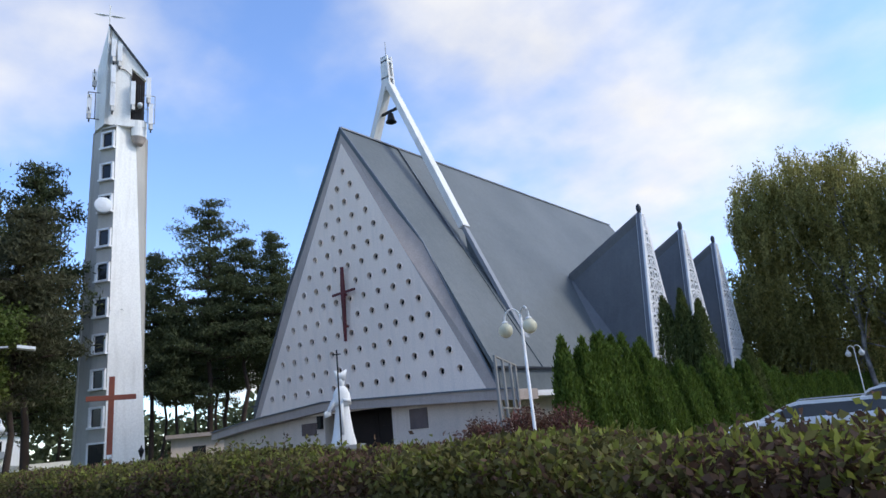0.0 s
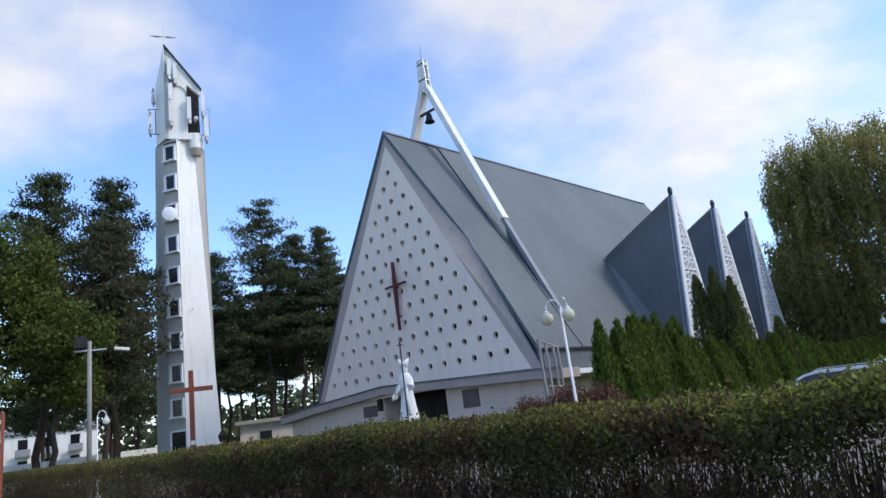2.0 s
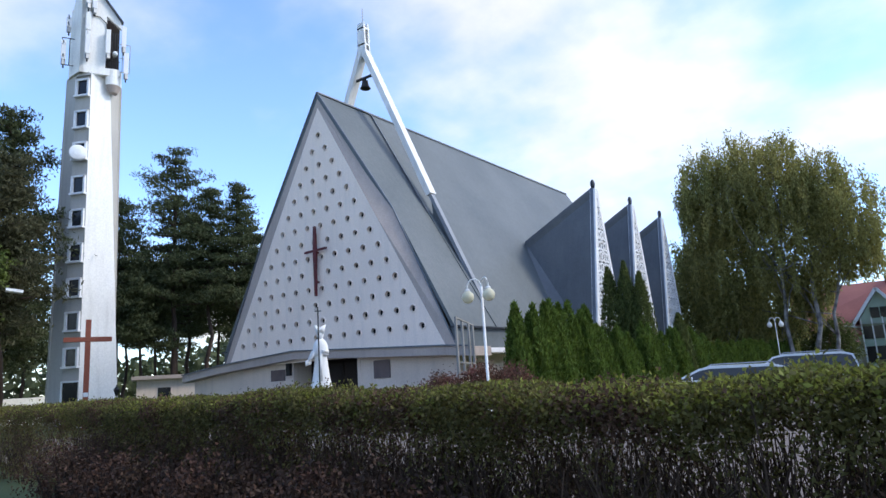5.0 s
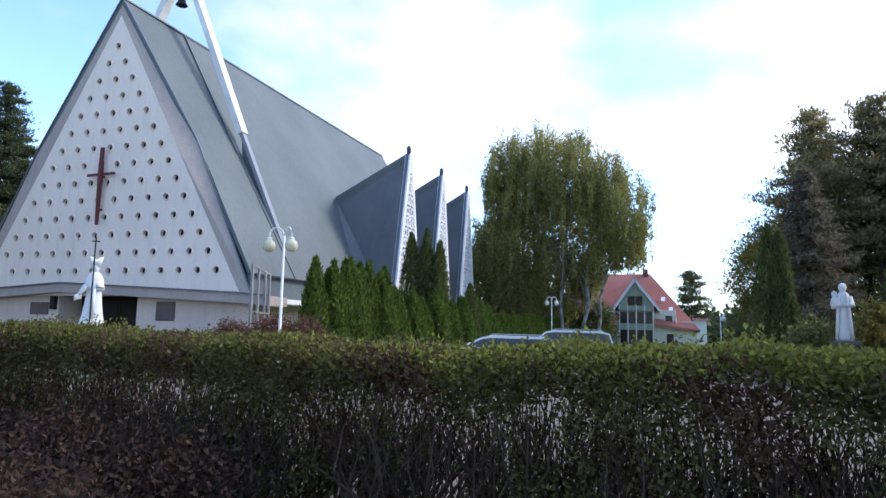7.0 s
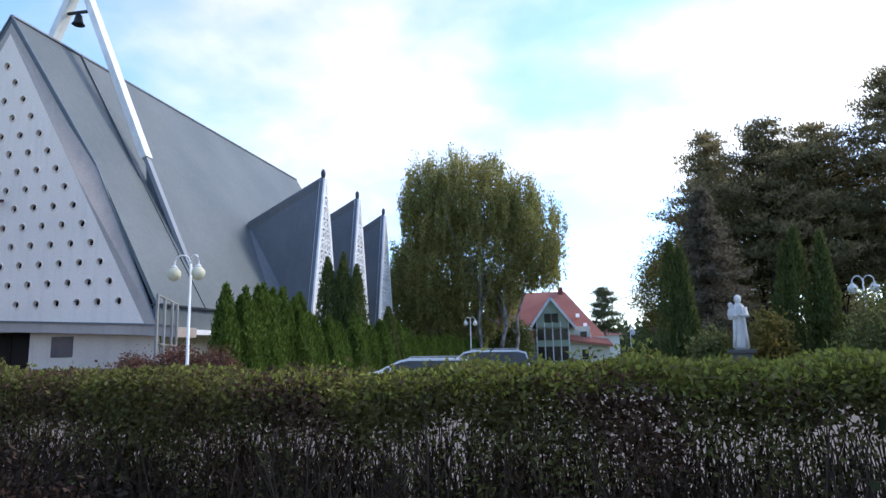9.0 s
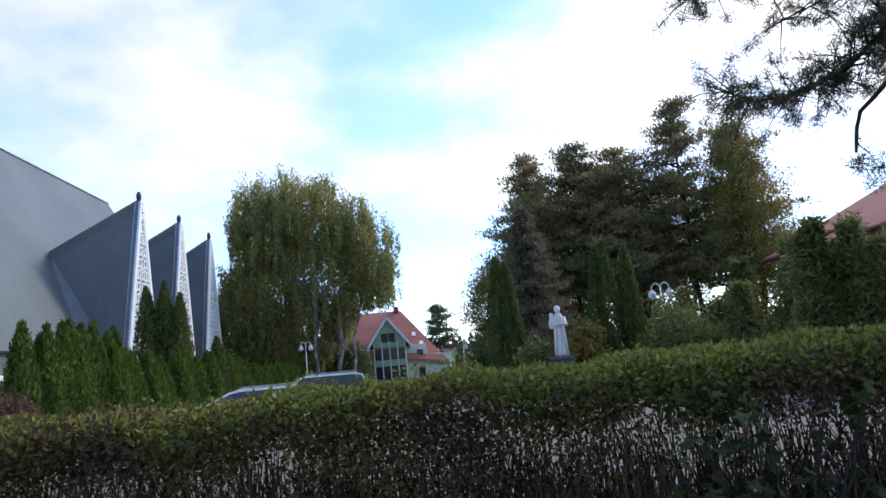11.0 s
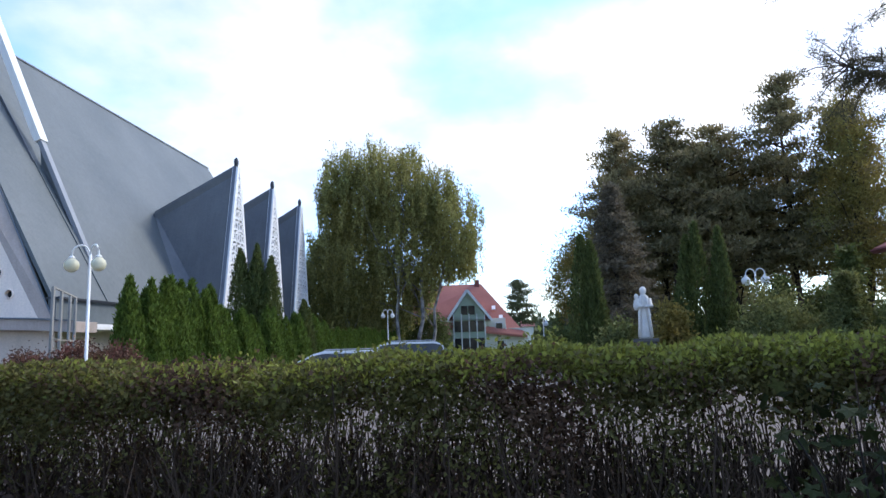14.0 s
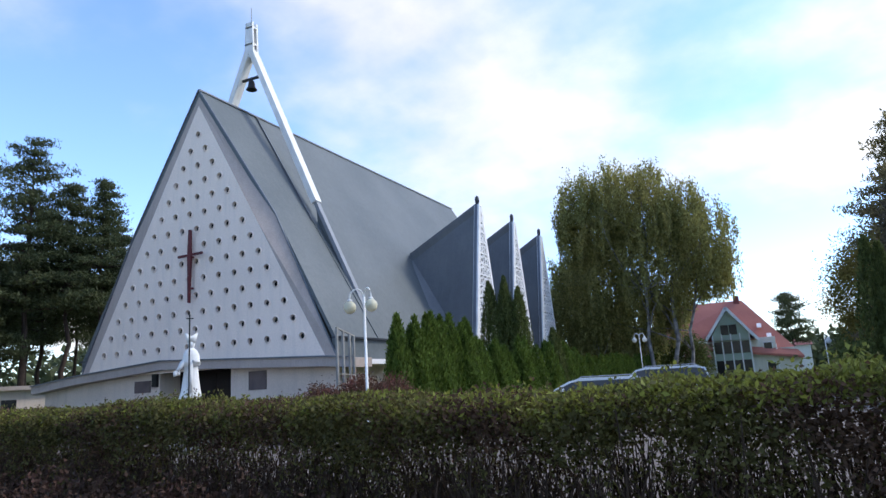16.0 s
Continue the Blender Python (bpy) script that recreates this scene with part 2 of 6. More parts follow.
M["needle_brown"] = material("pine_needle_brown", (0.29, 0.225, 0.11), (0.22, 0.20, 0.10), 0.5, 0.6, bump=0.0, island=0.3, trans=0.5)
M["needle_blue"] = material("spruce_needle", (0.14, 0.125, 0.085), (0.175, 0.14, 0.095), 0.6, 0.6, bump=0.0, island=0.35, trans=0.4)
M["thuja"] = material("thuja_green", (0.075, 0.122, 0.022), (0.115, 0.165, 0.029), 0.9, 0.65, bump=0.0, island=0.5, trans=0.35)
M["thuja_dark"] = material("thuja_dark_green", (0.085, 0.11, 0.035), (0.12, 0.14, 0.042), 0.9, 0.65, bump=0.0, island=0.4, trans=0.35)
M["juniper"] = material("juniper_green", (0.155, 0.175, 0.065), (0.21, 0.205, 0.07), 0.7, 0.65, bump=0.0, island=0.45, trans=0.4)
M["roof_red"] = material("red_roof_tile", (0.40, 0.15, 0.115), (0.33, 0.12, 0.095), 0.4, 0.8, bump=0.4, fine=10, brick=(3.0, (0, 0, 0)))
M["wall_cream"] = material("cream_wall", (0.70, 0.68, 0.60), (0.64, 0.62, 0.55), 0.4, 0.9, stain=(0.35, 0.35, 0.32, 0.25))
M["wall_green"] = material("pale_green_wall", (0.36, 0.44, 0.35), (0.31, 0.38, 0.30), 0.4, 0.9)
M["cornice"] = material("red_cornice", (0.19, 0.055, 0.05), (0.15, 0.045, 0.04), 1, 0.7)
M["car_silver"] = material("silver_car_paint", (0.68, 0.69, 0.70), (0.64, 0.65, 0.66), 1, 0.3, 0.2, bump=0.0, spec=0.6)
M["car_glass"] = material("car_glass", (0.085, 0.09, 0.095), (0.11, 0.115, 0.12), 1, 0.06, bump=0.0, spec=0.5)
M["rubber"] = material("rubber", (0.02, 0.02, 0.02), (0.03, 0.03, 0.03), 4, 0.9)
M["lamp_red"] = material("red_lamp_glass", (0.4, 0.02, 0.02), (0.35, 0.02, 0.02), 2, 0.2, bump=0.0)


# ---- mesh building ----
class Geo:
    """Collects vertices and faces of one mesh."""

    def __init__(self):
        self.v, self.f = [], []

    def add(self, verts, faces):
        o = len(self.v)
        self.v += [tuple(p) for p in verts]
        self.f += [tuple(i + o for i in q) for q in faces]
        return self

    def box(self, x0, x1, y0, y1, z0, z1, m=None):
        vs = [Vector((x, y, z)) for z in (z0, z1) for y in (y0, y1) for x in (x0, x1)]
        if m is not None:
            vs = [m @ p for p in vs]
        return self.add(vs, [(0, 2, 3, 1), (4, 5, 7, 6), (0, 1, 5, 4), (2, 6, 7, 3), (0, 4, 6, 2), (1, 3, 7, 5)])

    def loft(self, rings, close=True):
        """Rings of equally many points, joined; capped at both ends when close."""
        n, o = len(rings[0]), len(self.v)
        for r in rings:
            self.v += [tuple(p) for p in r]
        for k in range(len(rings) - 1):
            for i in range(n):
                j = (i + 1) % n
                self.f.append((o + k * n + i, o + k * n + j, o + (k + 1) * n + j, o + (k + 1) * n + i))
        if close:
            self.f.append(tuple(o + i for i in range(n))[::-1])
            self.f.append(tuple(o + (len(rings) - 1) * n + i for i in range(n)))
        return self

    def tube(self, points, radii, n=8):
        points = [Vector(p) for p in points]
        if not hasattr(radii, "__len__"):
            radii = [radii] * len(points)
        rings = []
        for k, p in enumerate(points):
            d = (points[min(k + 1, len(points) - 1)] - points[max(k - 1, 0)]).normalized()
            a = d.orthogonal() if abs(d.z) > 0.99 else d.cross(Vector((0, 0, 1)))
            a = Vector((1, 0, 0)) - d * d.x if abs(d.z) > 0.9 else a
            a.normalize()
            b = d.cross(a)
            rings.append([p + (a * math.cos(2 * math.pi * i / n) + b * math.sin(2 * math.pi * i / n)) * radii[k] for i in range(n)])
        return self.loft(rings)

    def lathe(self, profile, n=16, at=(0, 0, 0), squash=1.0):
        """profile: (radius, height) from below upwards."""
        at = Vector(at)
        return self.loft([[at + Vector((r * math.cos(2 * math.pi * i / n), squash * r * math.sin(2 * math.pi * i / n), z)) for i in range(n)] for r, z in profile])

    def slab(self, outline, depth):
        """A flat outline thickened along the vector depth."""
        a = [Vector(p) for p in outline]
        return self.loft([a, [p + Vector(depth) for p in a]])

    def bar(self, a, b, w, d, side=(0, 1, 0)):
        """A square bar from a to b: w wide across, d deep along side."""
        a, b, s = Vector(a), Vector(b), Vector(side).normalized()
        t = (b - a).normalized()
        x = t.cross(s).normalized()
        q = [x * (w / 2) + s * (d / 2), x * (-w / 2) + s * (d / 2), x * (-w / 2) - s * (d / 2), x * (w / 2) - s * (d / 2)]
        return self.loft([[a + k for k in q], [b + k for k in q]])

    def mesh(self, name, mat, smooth=False, bevel=0.0):
        me = bpy.data.meshes.new(name)
        me.from_pydata(self.v, [], self.f)
        bm = bmesh.new()
        bm.from_mesh(me)
        bmesh.ops.recalc_face_normals(bm, faces=bm.faces)
        if bevel:
            bmesh.ops.bevel(bm, geom=[e for e in bm.edges if e.is_manifold and e.calc_face_angle(0) > 0.5], offset=bevel, segments=2, affect="EDGES", profile=0.6)
        bm.to_mesh(me)
        bm.free()
        me.materials.append(mat)
        if smooth:
            me.polygons.foreach_set("use_smooth", [True] * len(me.polygons))
        return me


def part(name, geo, mat, parent, label="", smooth=False, bevel=0.0):
    me = geo if isinstance(geo, bpy.types.Mesh) else geo.mesh(name, mat, smooth, bevel)
    ob = new(name, me)
    ob.parent = parent
    return tagged(ob, label)


def thing(name, label, category, m=None, group="", kind=""):
    ob = new(name)
    ob.empty_display_size = 0.3
    if m is not None:
        ob.matrix_world = m
    return tagged(ob, label, category, group, kind)


def solid(name, geo, mat, label, category="", kind="", group="", smooth=False, bevel=0.0, m=None):
    ob = new(name, geo if isinstance(geo, bpy.types.Mesh) else geo.mesh(name, mat, smooth, bevel))
    if m is not None:
        ob.matrix_world = m
    return tagged(ob, label, category, group, kind)


# ---- foliage ----
def leaf_mesh(name, centres, length, width, mat, rng, up=0.0, droop=0.0, blades=1):
    """Many small pointed leaves, each a bent rhombus of two triangles; up: pull of the leaf's axis towards +z."""
    c = np.repeat(np.asarray(centres, float), blades, axis=0)
    n = len(c)
    a = rng.normal(size=(n, 3))
    a[:, 2] += up - droop
    a /= np.linalg.norm(a, axis=1, keepdims=True) + 1e-9
    b = np.cross(a, rng.normal(size=(n, 3)))
    b /= np.linalg.norm(b, axis=1, keepdims=True) + 1e-9
    k = np.cross(a, b)
    ln = (length * rng.uniform(0.6, 1.35, n))[:, None]
    wd = (width * rng.uniform(0.6, 1.35, n))[:, None]
    base, tip = c, c + a * ln
    mid = c + a * ln * 0.45 + k * wd * 0.25
    v = np.stack([base, mid + b * wd * 0.5, tip, mid - b * wd * 0.5], axis=1).reshape(-1, 3)
    me = bpy.data.meshes.new(name)
    me.vertices.add(4 * n)
    me.vertices.foreach_set("co", v.ravel())
    idx = np.arange(n)[:, None] * 4 + np.array([0, 1, 2, 3])
    me.loops.add(4 * n)
    me.loops.foreach_set("vertex_index", idx.ravel().astype(np.int32))
    me.polygons.add(n)
    me.polygons.foreach_set("loop_start", (np.arange(n) * 4).astype(np.int32))
    me.update(calc_edges=True)
    me.materials.append(mat)
    return me


def blob_points(rng, blobs, clusters, per, spread, shell=0.45, flat=1.0):
    """Clusters of points in a union of ellipsoids (x, y, z, rx, ry, rz), thinned inside so that gaps stay."""
    blobs = np.asarray(blobs, float)
    w = blobs[:, 3] * blobs[:, 4] * blobs[:, 5]
    k = rng.choice(len(blobs), clusters, p=w ** 0.75 / (w ** 0.75).sum())
    d = rng.normal(size=(clusters, 3))
    d /= np.linalg.norm(d, axis=1, keepdims=True)
    r = (shell + (1 - shell) * rng.random(clusters) ** 0.6)[:, None] * rng.uniform(0.74, 1.12, (clusters, 1))
    c = blobs[k, :3] + d * r * blobs[k, 3:]
    p = np.repeat(c, per, axis=0) + rng.normal(size=(clusters * per, 3)) * np.array([spread, spread, spread * flat])
    return c, p


def limb(geo, rng, a, b, r0, r1, steps=5, wob=0.08, n=6):
    a, b = Vector(a), Vector(b)
    L = (b - a).length
    pts = [a.lerp(b, k / steps) + (Vector(rng.normal(size=3)) * wob * L * (0.35 if 0 < k < steps else 0.0)) for k in range(steps + 1)]
    geo.tube(pts, [r0 + (r1 - r0) * (k / steps) for k in range(steps + 1)], n)
    return pts


def pine_tree(x, y, h, crown_from, spread, seed, mat="needle", dens=1.0, lean=(0, 0), flat=0.34, label="tall Scots pine with a bare trunk and dark layered crown", leaf=0.30, branches=46):
    """A pine: bare lower trunk, limbs in uneven layers, each carrying flat plates of needle tufts and a ragged tip."""
    rng = np.random.default_rng(seed)
    t = thing("pine_tree", label, "tree", Matrix.Translation((x, y, 0)), "pines")
    trunk = Geo()
    top = Vector((lean[0], lean[1], h))
    limb(trunk, rng, (0, 0, -0.1), top * 0.97, 0.0125 * h, 0.02, 9, 0.02, 8)
    tufts = []
    for k in range(branches):
        f = crown_from + (0.985 - crown_from) * (k + rng.random()) / branches
        g = (f - crown_from) / (1 - crown_from)
        reach = spread * (0.45 + 0.55 * math.sin(math.pi * min(1, 0.25 + 0.75 * g)) ** 0.7) * (1 - 0.7 * g ** 1.5) * rng.uniform(0.5, 1.12)
        az = k * 2.4 + rng.normal() * 0.5
        p0 = top * f
        rise = reach * (0.02 + 0.34 * g + rng.normal() * 0.1)
        p1 = p0 + Vector((math.cos(az) * reach, math.sin(az) * reach, rise))
        limb(trunk, rng, p0, p1, 0.006 * h * (1 - 0.6 * g) + 0.01, 0.012, 3, 0.08, 5)
        for q in range(int(5 + reach * 5.0)):
            d = 0.18 + 0.86 * rng.random() ** 0.75
            off = Vector(rng.normal(size=3)) * (0.13 * reach * (0.5 + d) + 0.14)
            off.z *= flat
            tufts.append(p0.lerp(p1, d) + off)
    part("trunk", trunk, M["bark"], t, smooth=True)
    tufts = np.array(tufts)
    per = int(26 * dens)
    p = np.repeat(tufts, per, axis=0) + rng.normal(size=(len(tufts) * per, 3)) * np.array([0.30, 0.30, 0.10]) * (leaf / 0.30)
    part("crown", leaf_mesh("crown", p, leaf * 1.1, leaf * 0.34, M[mat], rng, up=0.8), None, t)
    return t


def leafy_tree(name, label, blobs, trunks, seed, mat, clusters, per, spread, leaf, width, bark="bark_dark", shell=0.45, flat=1.0, droop=0.0, base=(0, 0), limbs=14):
    """A broad-leaved tree: trunks, limbs into the crown, clumps of leaves. blobs and trunks are relative to base."""
    rng = np.random.default_rng(seed)
    t = thing(name, label, "tree", Matrix.Translation((base[0], base[1], 0)))
    g = Geo()
    c, p = blob_points(rng, blobs, clusters, per, spread, shell, flat)
    for (x0, y0, x1, y1, h, r) in trunks:
        pts = limb(g, rng, (x0, y0, -0.1), (x1, y1, h), r, r * 0.25, 8, 0.03, 8)
        for k in range(limbs):
            s = pts[rng.integers(2, len(pts))]
            e = Vector(c[rng.integers(len(c))])
            if (e - s).length < 0.75 * h and e.z > s.z - 0.5:
                limb(g, rng, s, e, r * 0.28, 0.015, 4, 0.06, 5)
    part("trunk", g, M[bark], t, smooth=True)
    part("crown", leaf_mesh("crown", p, leaf, width, M[mat], rng, droop=droop), None, t)
    return t


def thuja_mesh(h, r, seed, mat, tips=3, n=3600):
    """A columnar thuja: flame-shaped, with several pointed tips and upright sprays."""
    rng = np.random.default_rng(seed)
    pts, n = [], int(n * 1.5)
    for k in range(tips):
        hh = h * (1 if k == 0 else rng.uniform(0.78, 0.97))
        ox, oy = (0, 0) if k == 0 else rng.normal(size=2) * r * 0.38
        m = n // tips
        z = rng.random(m) ** 0.85
        rad = r * (0.78 if k else 0.9) * (1 - z ** 1.9) ** 0.8 * (0.55 + 0.45 * np.minimum(1, z * 8))
        az = rng.random(m) * 2 * np.pi
        lump = 1 + 0.16 * np.sin(az * 5 + z * 9 + k) + 0.1 * np.sin(az * 11 - z * 17)
        q = rad * lump * (0.78 + 0.26 * rng.random(m) ** 0.5)
        pts.append(np.stack([ox * (1 - 0.5 * z) + q * np.cos(az), oy * (1 - 0.5 * z) + q * np.sin(az), 0.05 + z * hh], axis=1))
    return leaf_mesh("sprays", np.concatenate(pts), 0.2, 0.06, M[mat], rng, up=2.4)


def thuja(x, y, h, r, seed, mat="thuja", tips=3, n=3600, label="dense green columnar thuja with pointed tips", group="thuja row"):
    t = thing("thuja", label, "shrub", Matrix.Translation((x, y, 0)), group)
    part("trunk", Geo().tube([(0, 0, -0.05), (0, 0, h * 0.6)], [0.07, 0.02], 6), M["bark_dark"], t)
    part("sprays", thuja_mesh(h, r, seed, mat, tips, n), None, t)
    return t


def shrub(name, label, blobs, seed, mat, clusters, per, spread, leaf, width, base=(0, 0), up=0.3, shell=0.5, stems=7):
    rng = np.random.default_rng(seed)
    t = thing(name, label, "shrub", Matrix.Translation((base[0], base[1], 0)))
    c, p = blob_points(rng, blobs, clusters, per, spread, shell)
    p = p[p[:, 2] > 0.03]
    g = Geo()
    for k in range(stems):
        e = Vector(c[rng.integers(len(c))])
        limb(g, rng, (e.x * 0.3, e.y * 0.3, -0.05), e, 0.035, 0.008, 4, 0.06, 5)
    part("stem", g, M["bark_dark"], t)
    part("leaves", leaf_mesh("leaves", p, leaf, width, M[mat], rng, up=up), None, t)
    return t


# ---- ground ----
def ground_sheet():
    rng = np.random.default_rng(3)
    xs = np.concatenate([-np.geomspace(1600, 60, 14), np.linspace(-50, 50, 41), np.geomspace(60, 1600, 14)])
    g = Geo()
    n = len(xs)
    g.v = [(x, y, -0.03 + 0.02 * math.sin(x * 0.31) * math.cos(y * 0.23)) for y in xs for x in xs]
    g.f = [(j * n + i, j * n + i + 1, (j + 1) * n + i + 1, (j + 1) * n + i) for j in range(n - 1) for i in range(n - 1)]
    solid("ground", g, M["grass"], "grassy ground with low worn turf", "ground", "structure", smooth=True)


ground_sheet()
HU, HN = Vector((-0.990, 0.139, 0)), Vector((0.139, 0.990, 0))       # along the hedge, and across it away from the camera


def hedge_at(s, p, z):
    q = HU * s + HN * p
    return Vector((q.x, q.y, z))


# paved forecourt beyond the hedge, bounded by the church and the thuja row
fore = [hedge_at(-14, 4.98, 0), hedge_at(30, 4.98, 0), Vector((-34, 23.4, 0)), Vector((-12.5, 23.4, 0)), Vector((-9.0, 21.0, 0)), Vector((-6.5, 60, 0)), Vector((4, 66, 0)), Vector((4, 26, 0)), Vector((14, 9, 0))]
solid("forecourt_pavement", Geo().slab([p + Vector((0, 0, 0.015)) for p in fore], (0, 0, 0.03)), M["paving"], "pale concrete block paving of the forecourt", "pavement", "structure")
pavers = Geo().slab([hedge_at(-14, -4, 0.012), hedge_at(60, -4, 0.012), hedge_at(60, 1.6, 0.012), hedge_at(-14, 1.6, 0.012)], (0, 0, 0.03))
solid("pavement", pavers, M["paving"], "grey paved footpath beside the hedge", "pavement", "structure")

# ---- church ----
CH = Matrix.Translation((-25.05, 24.39, 0))
RIDGE, EAVE_X, EAVE_Z, KNEE_X, KNEE_Z, LENGTH = 17.65, 8.3, 3.8, 4.65, 10.15, 32.4
church = thing("church", "modern tent-shaped church with grey slate roof and white pierced gable", "church", CH)


def facade():
    """White triangular gable wall pierced by a lattice of round holes."""
    bm = bmesh.new()
    edges = []
    def loop(pts):
        vs = [bm.verts.new(p) for p in pts]
        edges.extend(bm.edges.new((vs[i], vs[(i + 1) % len(vs)])) for i in range(len(vs)))
    loop([(-7.85, 0, 2.85), (7.85, 0, 2.85), (0, 0, 16.75)])
    holes = [(-k / 2 + i, 15.14 - 0.855 * k) for k in range(14) for i in range(k + 1)]
    for x, z in holes:
        loop([(x + 0.155 * math.cos(a * math.pi / 7), 0, z + 0.155 * math.sin(a * math.pi / 7)) for a in range(14)])
    bmesh.ops.triangle_fill(bm, edges=edges, use_beauty=True, normal=(0, -1, 0))
    bmesh.ops.recalc_face_normals(bm, faces=bm.faces)
    if bm.faces[0].normal.y > 0:
        bmesh.ops.reverse_faces(bm, faces=bm.faces)
    me = bpy.data.meshes.new("gable_wall")
    bm.to_mesh(me)
    bm.free()
    me.materials.append(M["render_white"])
    wall = new("gable_wall", me)
    wall.parent = church
    tagged(wall, "white rendered gable wall with rows of round holes")
    n = 14
    ring = Geo()
    prof = [(0.155, 0.42), (0.155, 0.0), (0.158, -0.045), (0.195, -0.05), (0.205, 0.004)]
    ring.loft([[(r * math.cos(2 * math.pi * i / n), y, r * math.sin(2 * math.pi * i / n)) for i in range(n)] for r, y in prof], close=False)
    rm = ring.mesh("porthole", M["render_white"])
    gm = Geo().loft([[(0.156 * math.cos(2 * math.pi * i / n), y, 0.156 * math.sin(2 * math.pi * i / n)) for i in range(n)] for y in (0.13, 0.16)]).mesh("pane", M["dark_glass"])
    for x, z in holes:
        o = new("porthole", rm)
        o.parent, o.location = wall, (x, 0, z)
        p = new("pane", gm)
        p.parent, p.location = wall, (x, 0, z)
    # near-black sheet behind the holes, in place of unlit space
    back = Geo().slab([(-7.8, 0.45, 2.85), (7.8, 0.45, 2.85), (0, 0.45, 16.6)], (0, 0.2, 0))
    part("gable_shade_sheet", back, M["shade_inside"], church)


facade()
# grey reveal between the white panel and the roof's edge
for sx in (-1, 1):
    inner = [(0, 0, 16.75), (sx * 3.86, 0, 9.9), (sx * 7.85, 0, 2.85)]
    outer = [(0, 0.02, RIDGE - 0.1), (sx * (4.62 if sx > 0 else 4.85), 0.5 if sx > 0 else 0.2, 10.1), (sx * 8.3, 0.05, 3.0)]
    g = Geo()
    for k in range(2):
        q = [inner[k], inner[k + 1], outer[k + 1], outer[k]]
        g.add([*q, *[(x, y + 0.12, z) for x, y, z in q]], [(0, 1, 2, 3), (7, 6, 5, 4), (0, 4, 5, 1), (1, 5, 6, 2), (2, 6, 7, 3), (3, 7, 4, 0)])
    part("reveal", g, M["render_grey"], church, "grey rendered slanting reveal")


def roof_side(sx):
    """One roof slope: a front panel, a slightly raised rear field, seams and edge flashing."""
    knee_x = KNEE_X if sx > 0 else 4.9
    prof = [(0.0, RIDGE), (knee_x, KNEE_Z), (EAVE_X, EAVE_Z)]
    nrm = [Vector((0.85, 0, 0.52)), Vector((0.87, 0, 0.49)), Vector((0.89, 0, 0.46))]
    front_y = [0.0, 0.5 if sx > 0 else 0.2, 0.05]
    g = Geo()
    rows = []
    for (x, z), y in zip(prof, front_y):
        rows.append([(sx * x, y, z), (sx * x, 4.6, z), (sx * x, 4.6, z - 0.35), (sx * x, y, z - 0.35)])
    g.loft(rows)
    part("roof_front", g, M["shingle"], church)
    g = Geo()
    rows = []
    for (x, z), n in zip(prof, nrm):
        q = [Vector((x, y, z)) + n * o for y, o in ((4.45 if x == 0 else 3.7, 0.05), (16.7, 0.08), (LENGTH + (0 if x == 0 else 1.1 * x / EAVE_X), 0.05 if x else 0.16))]
        if x == 0:
            q = [Vector((0, p.y, z + 0.02 + 0.4 * p.y / LENGTH)) for p in q]
        q += [Vector((p.x, p.y, p.z - 0.45)) for p in reversed(q)]
        rows.append([(sx * p.x, p.y, p.z) for p in q])
    g.loft(rows)
    part("roof_field", g, M["shingle"], church)
    edge = Geo()
    pts = [(0, -0.03, RIDGE + 0.03), (sx * knee_x, front_y[1] - 0.03, KNEE_Z + 0.03), (sx * EAVE_X, 0.02, 3.05)]
    for a, b in zip(pts, pts[1:]):
        edge.bar(a, b, 0.06, 0.055)
    part("edge_flashing", edge, M["flashing"], church, "dark metal roof edge")
    seam = Geo()
    seam.bar((0.05 * sx, 4.42, RIDGE + 0.03), (sx * 4.5, 3.66, 10.5), 0.08, 0.06)
    part("roof_seam", seam, M["flashing"], church)
    g = Geo()
    g.box(sx * 8.05, sx * 8.38, 0.1, 33, 2.8, 3.84)
    part("eave_band", g, M["shingle"], church)
    g = Geo()
    g.box(sx * 8.0, sx * 8.55, 0.05, 33, 3.78, 3.86)
    part("eave_flashing", g, M["dark_flashing"], church)
    g = Geo()
    g.box(sx * 7.9, sx * 9.4, 1.21, 33, 2.58, 2.796)
    part("eave_slab", g, M["frame_white"], church, "white concrete eave slab")
    g = Geo()
    g.box(sx * 8.0, sx * 8.25, 0.31, 33, 0, 2.58)
    part("side_wall", g, M["render_white"], church)


for sx in (-1, 1):
    roof_side(sx)
part("ridge_cap", Geo().bar((0, -0.02, RIDGE + 0.0), (0, LENGTH, RIDGE + 0.42), 0.2, 0.08, (0, 0, 1)), M["flashing"], church)
g = Geo()
g.add([(0, LENGTH, RIDGE + 0.4), (KNEE_X, LENGTH + 0.6, KNEE_Z), (EAVE_X, LENGTH + 1.1, 3), (-EAVE_X, LENGTH + 1.1, 3), (-KNEE_X, LENGTH + 0.6, KNEE_Z)], [(0, 1, 2, 3, 4)])
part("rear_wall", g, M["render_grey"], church)


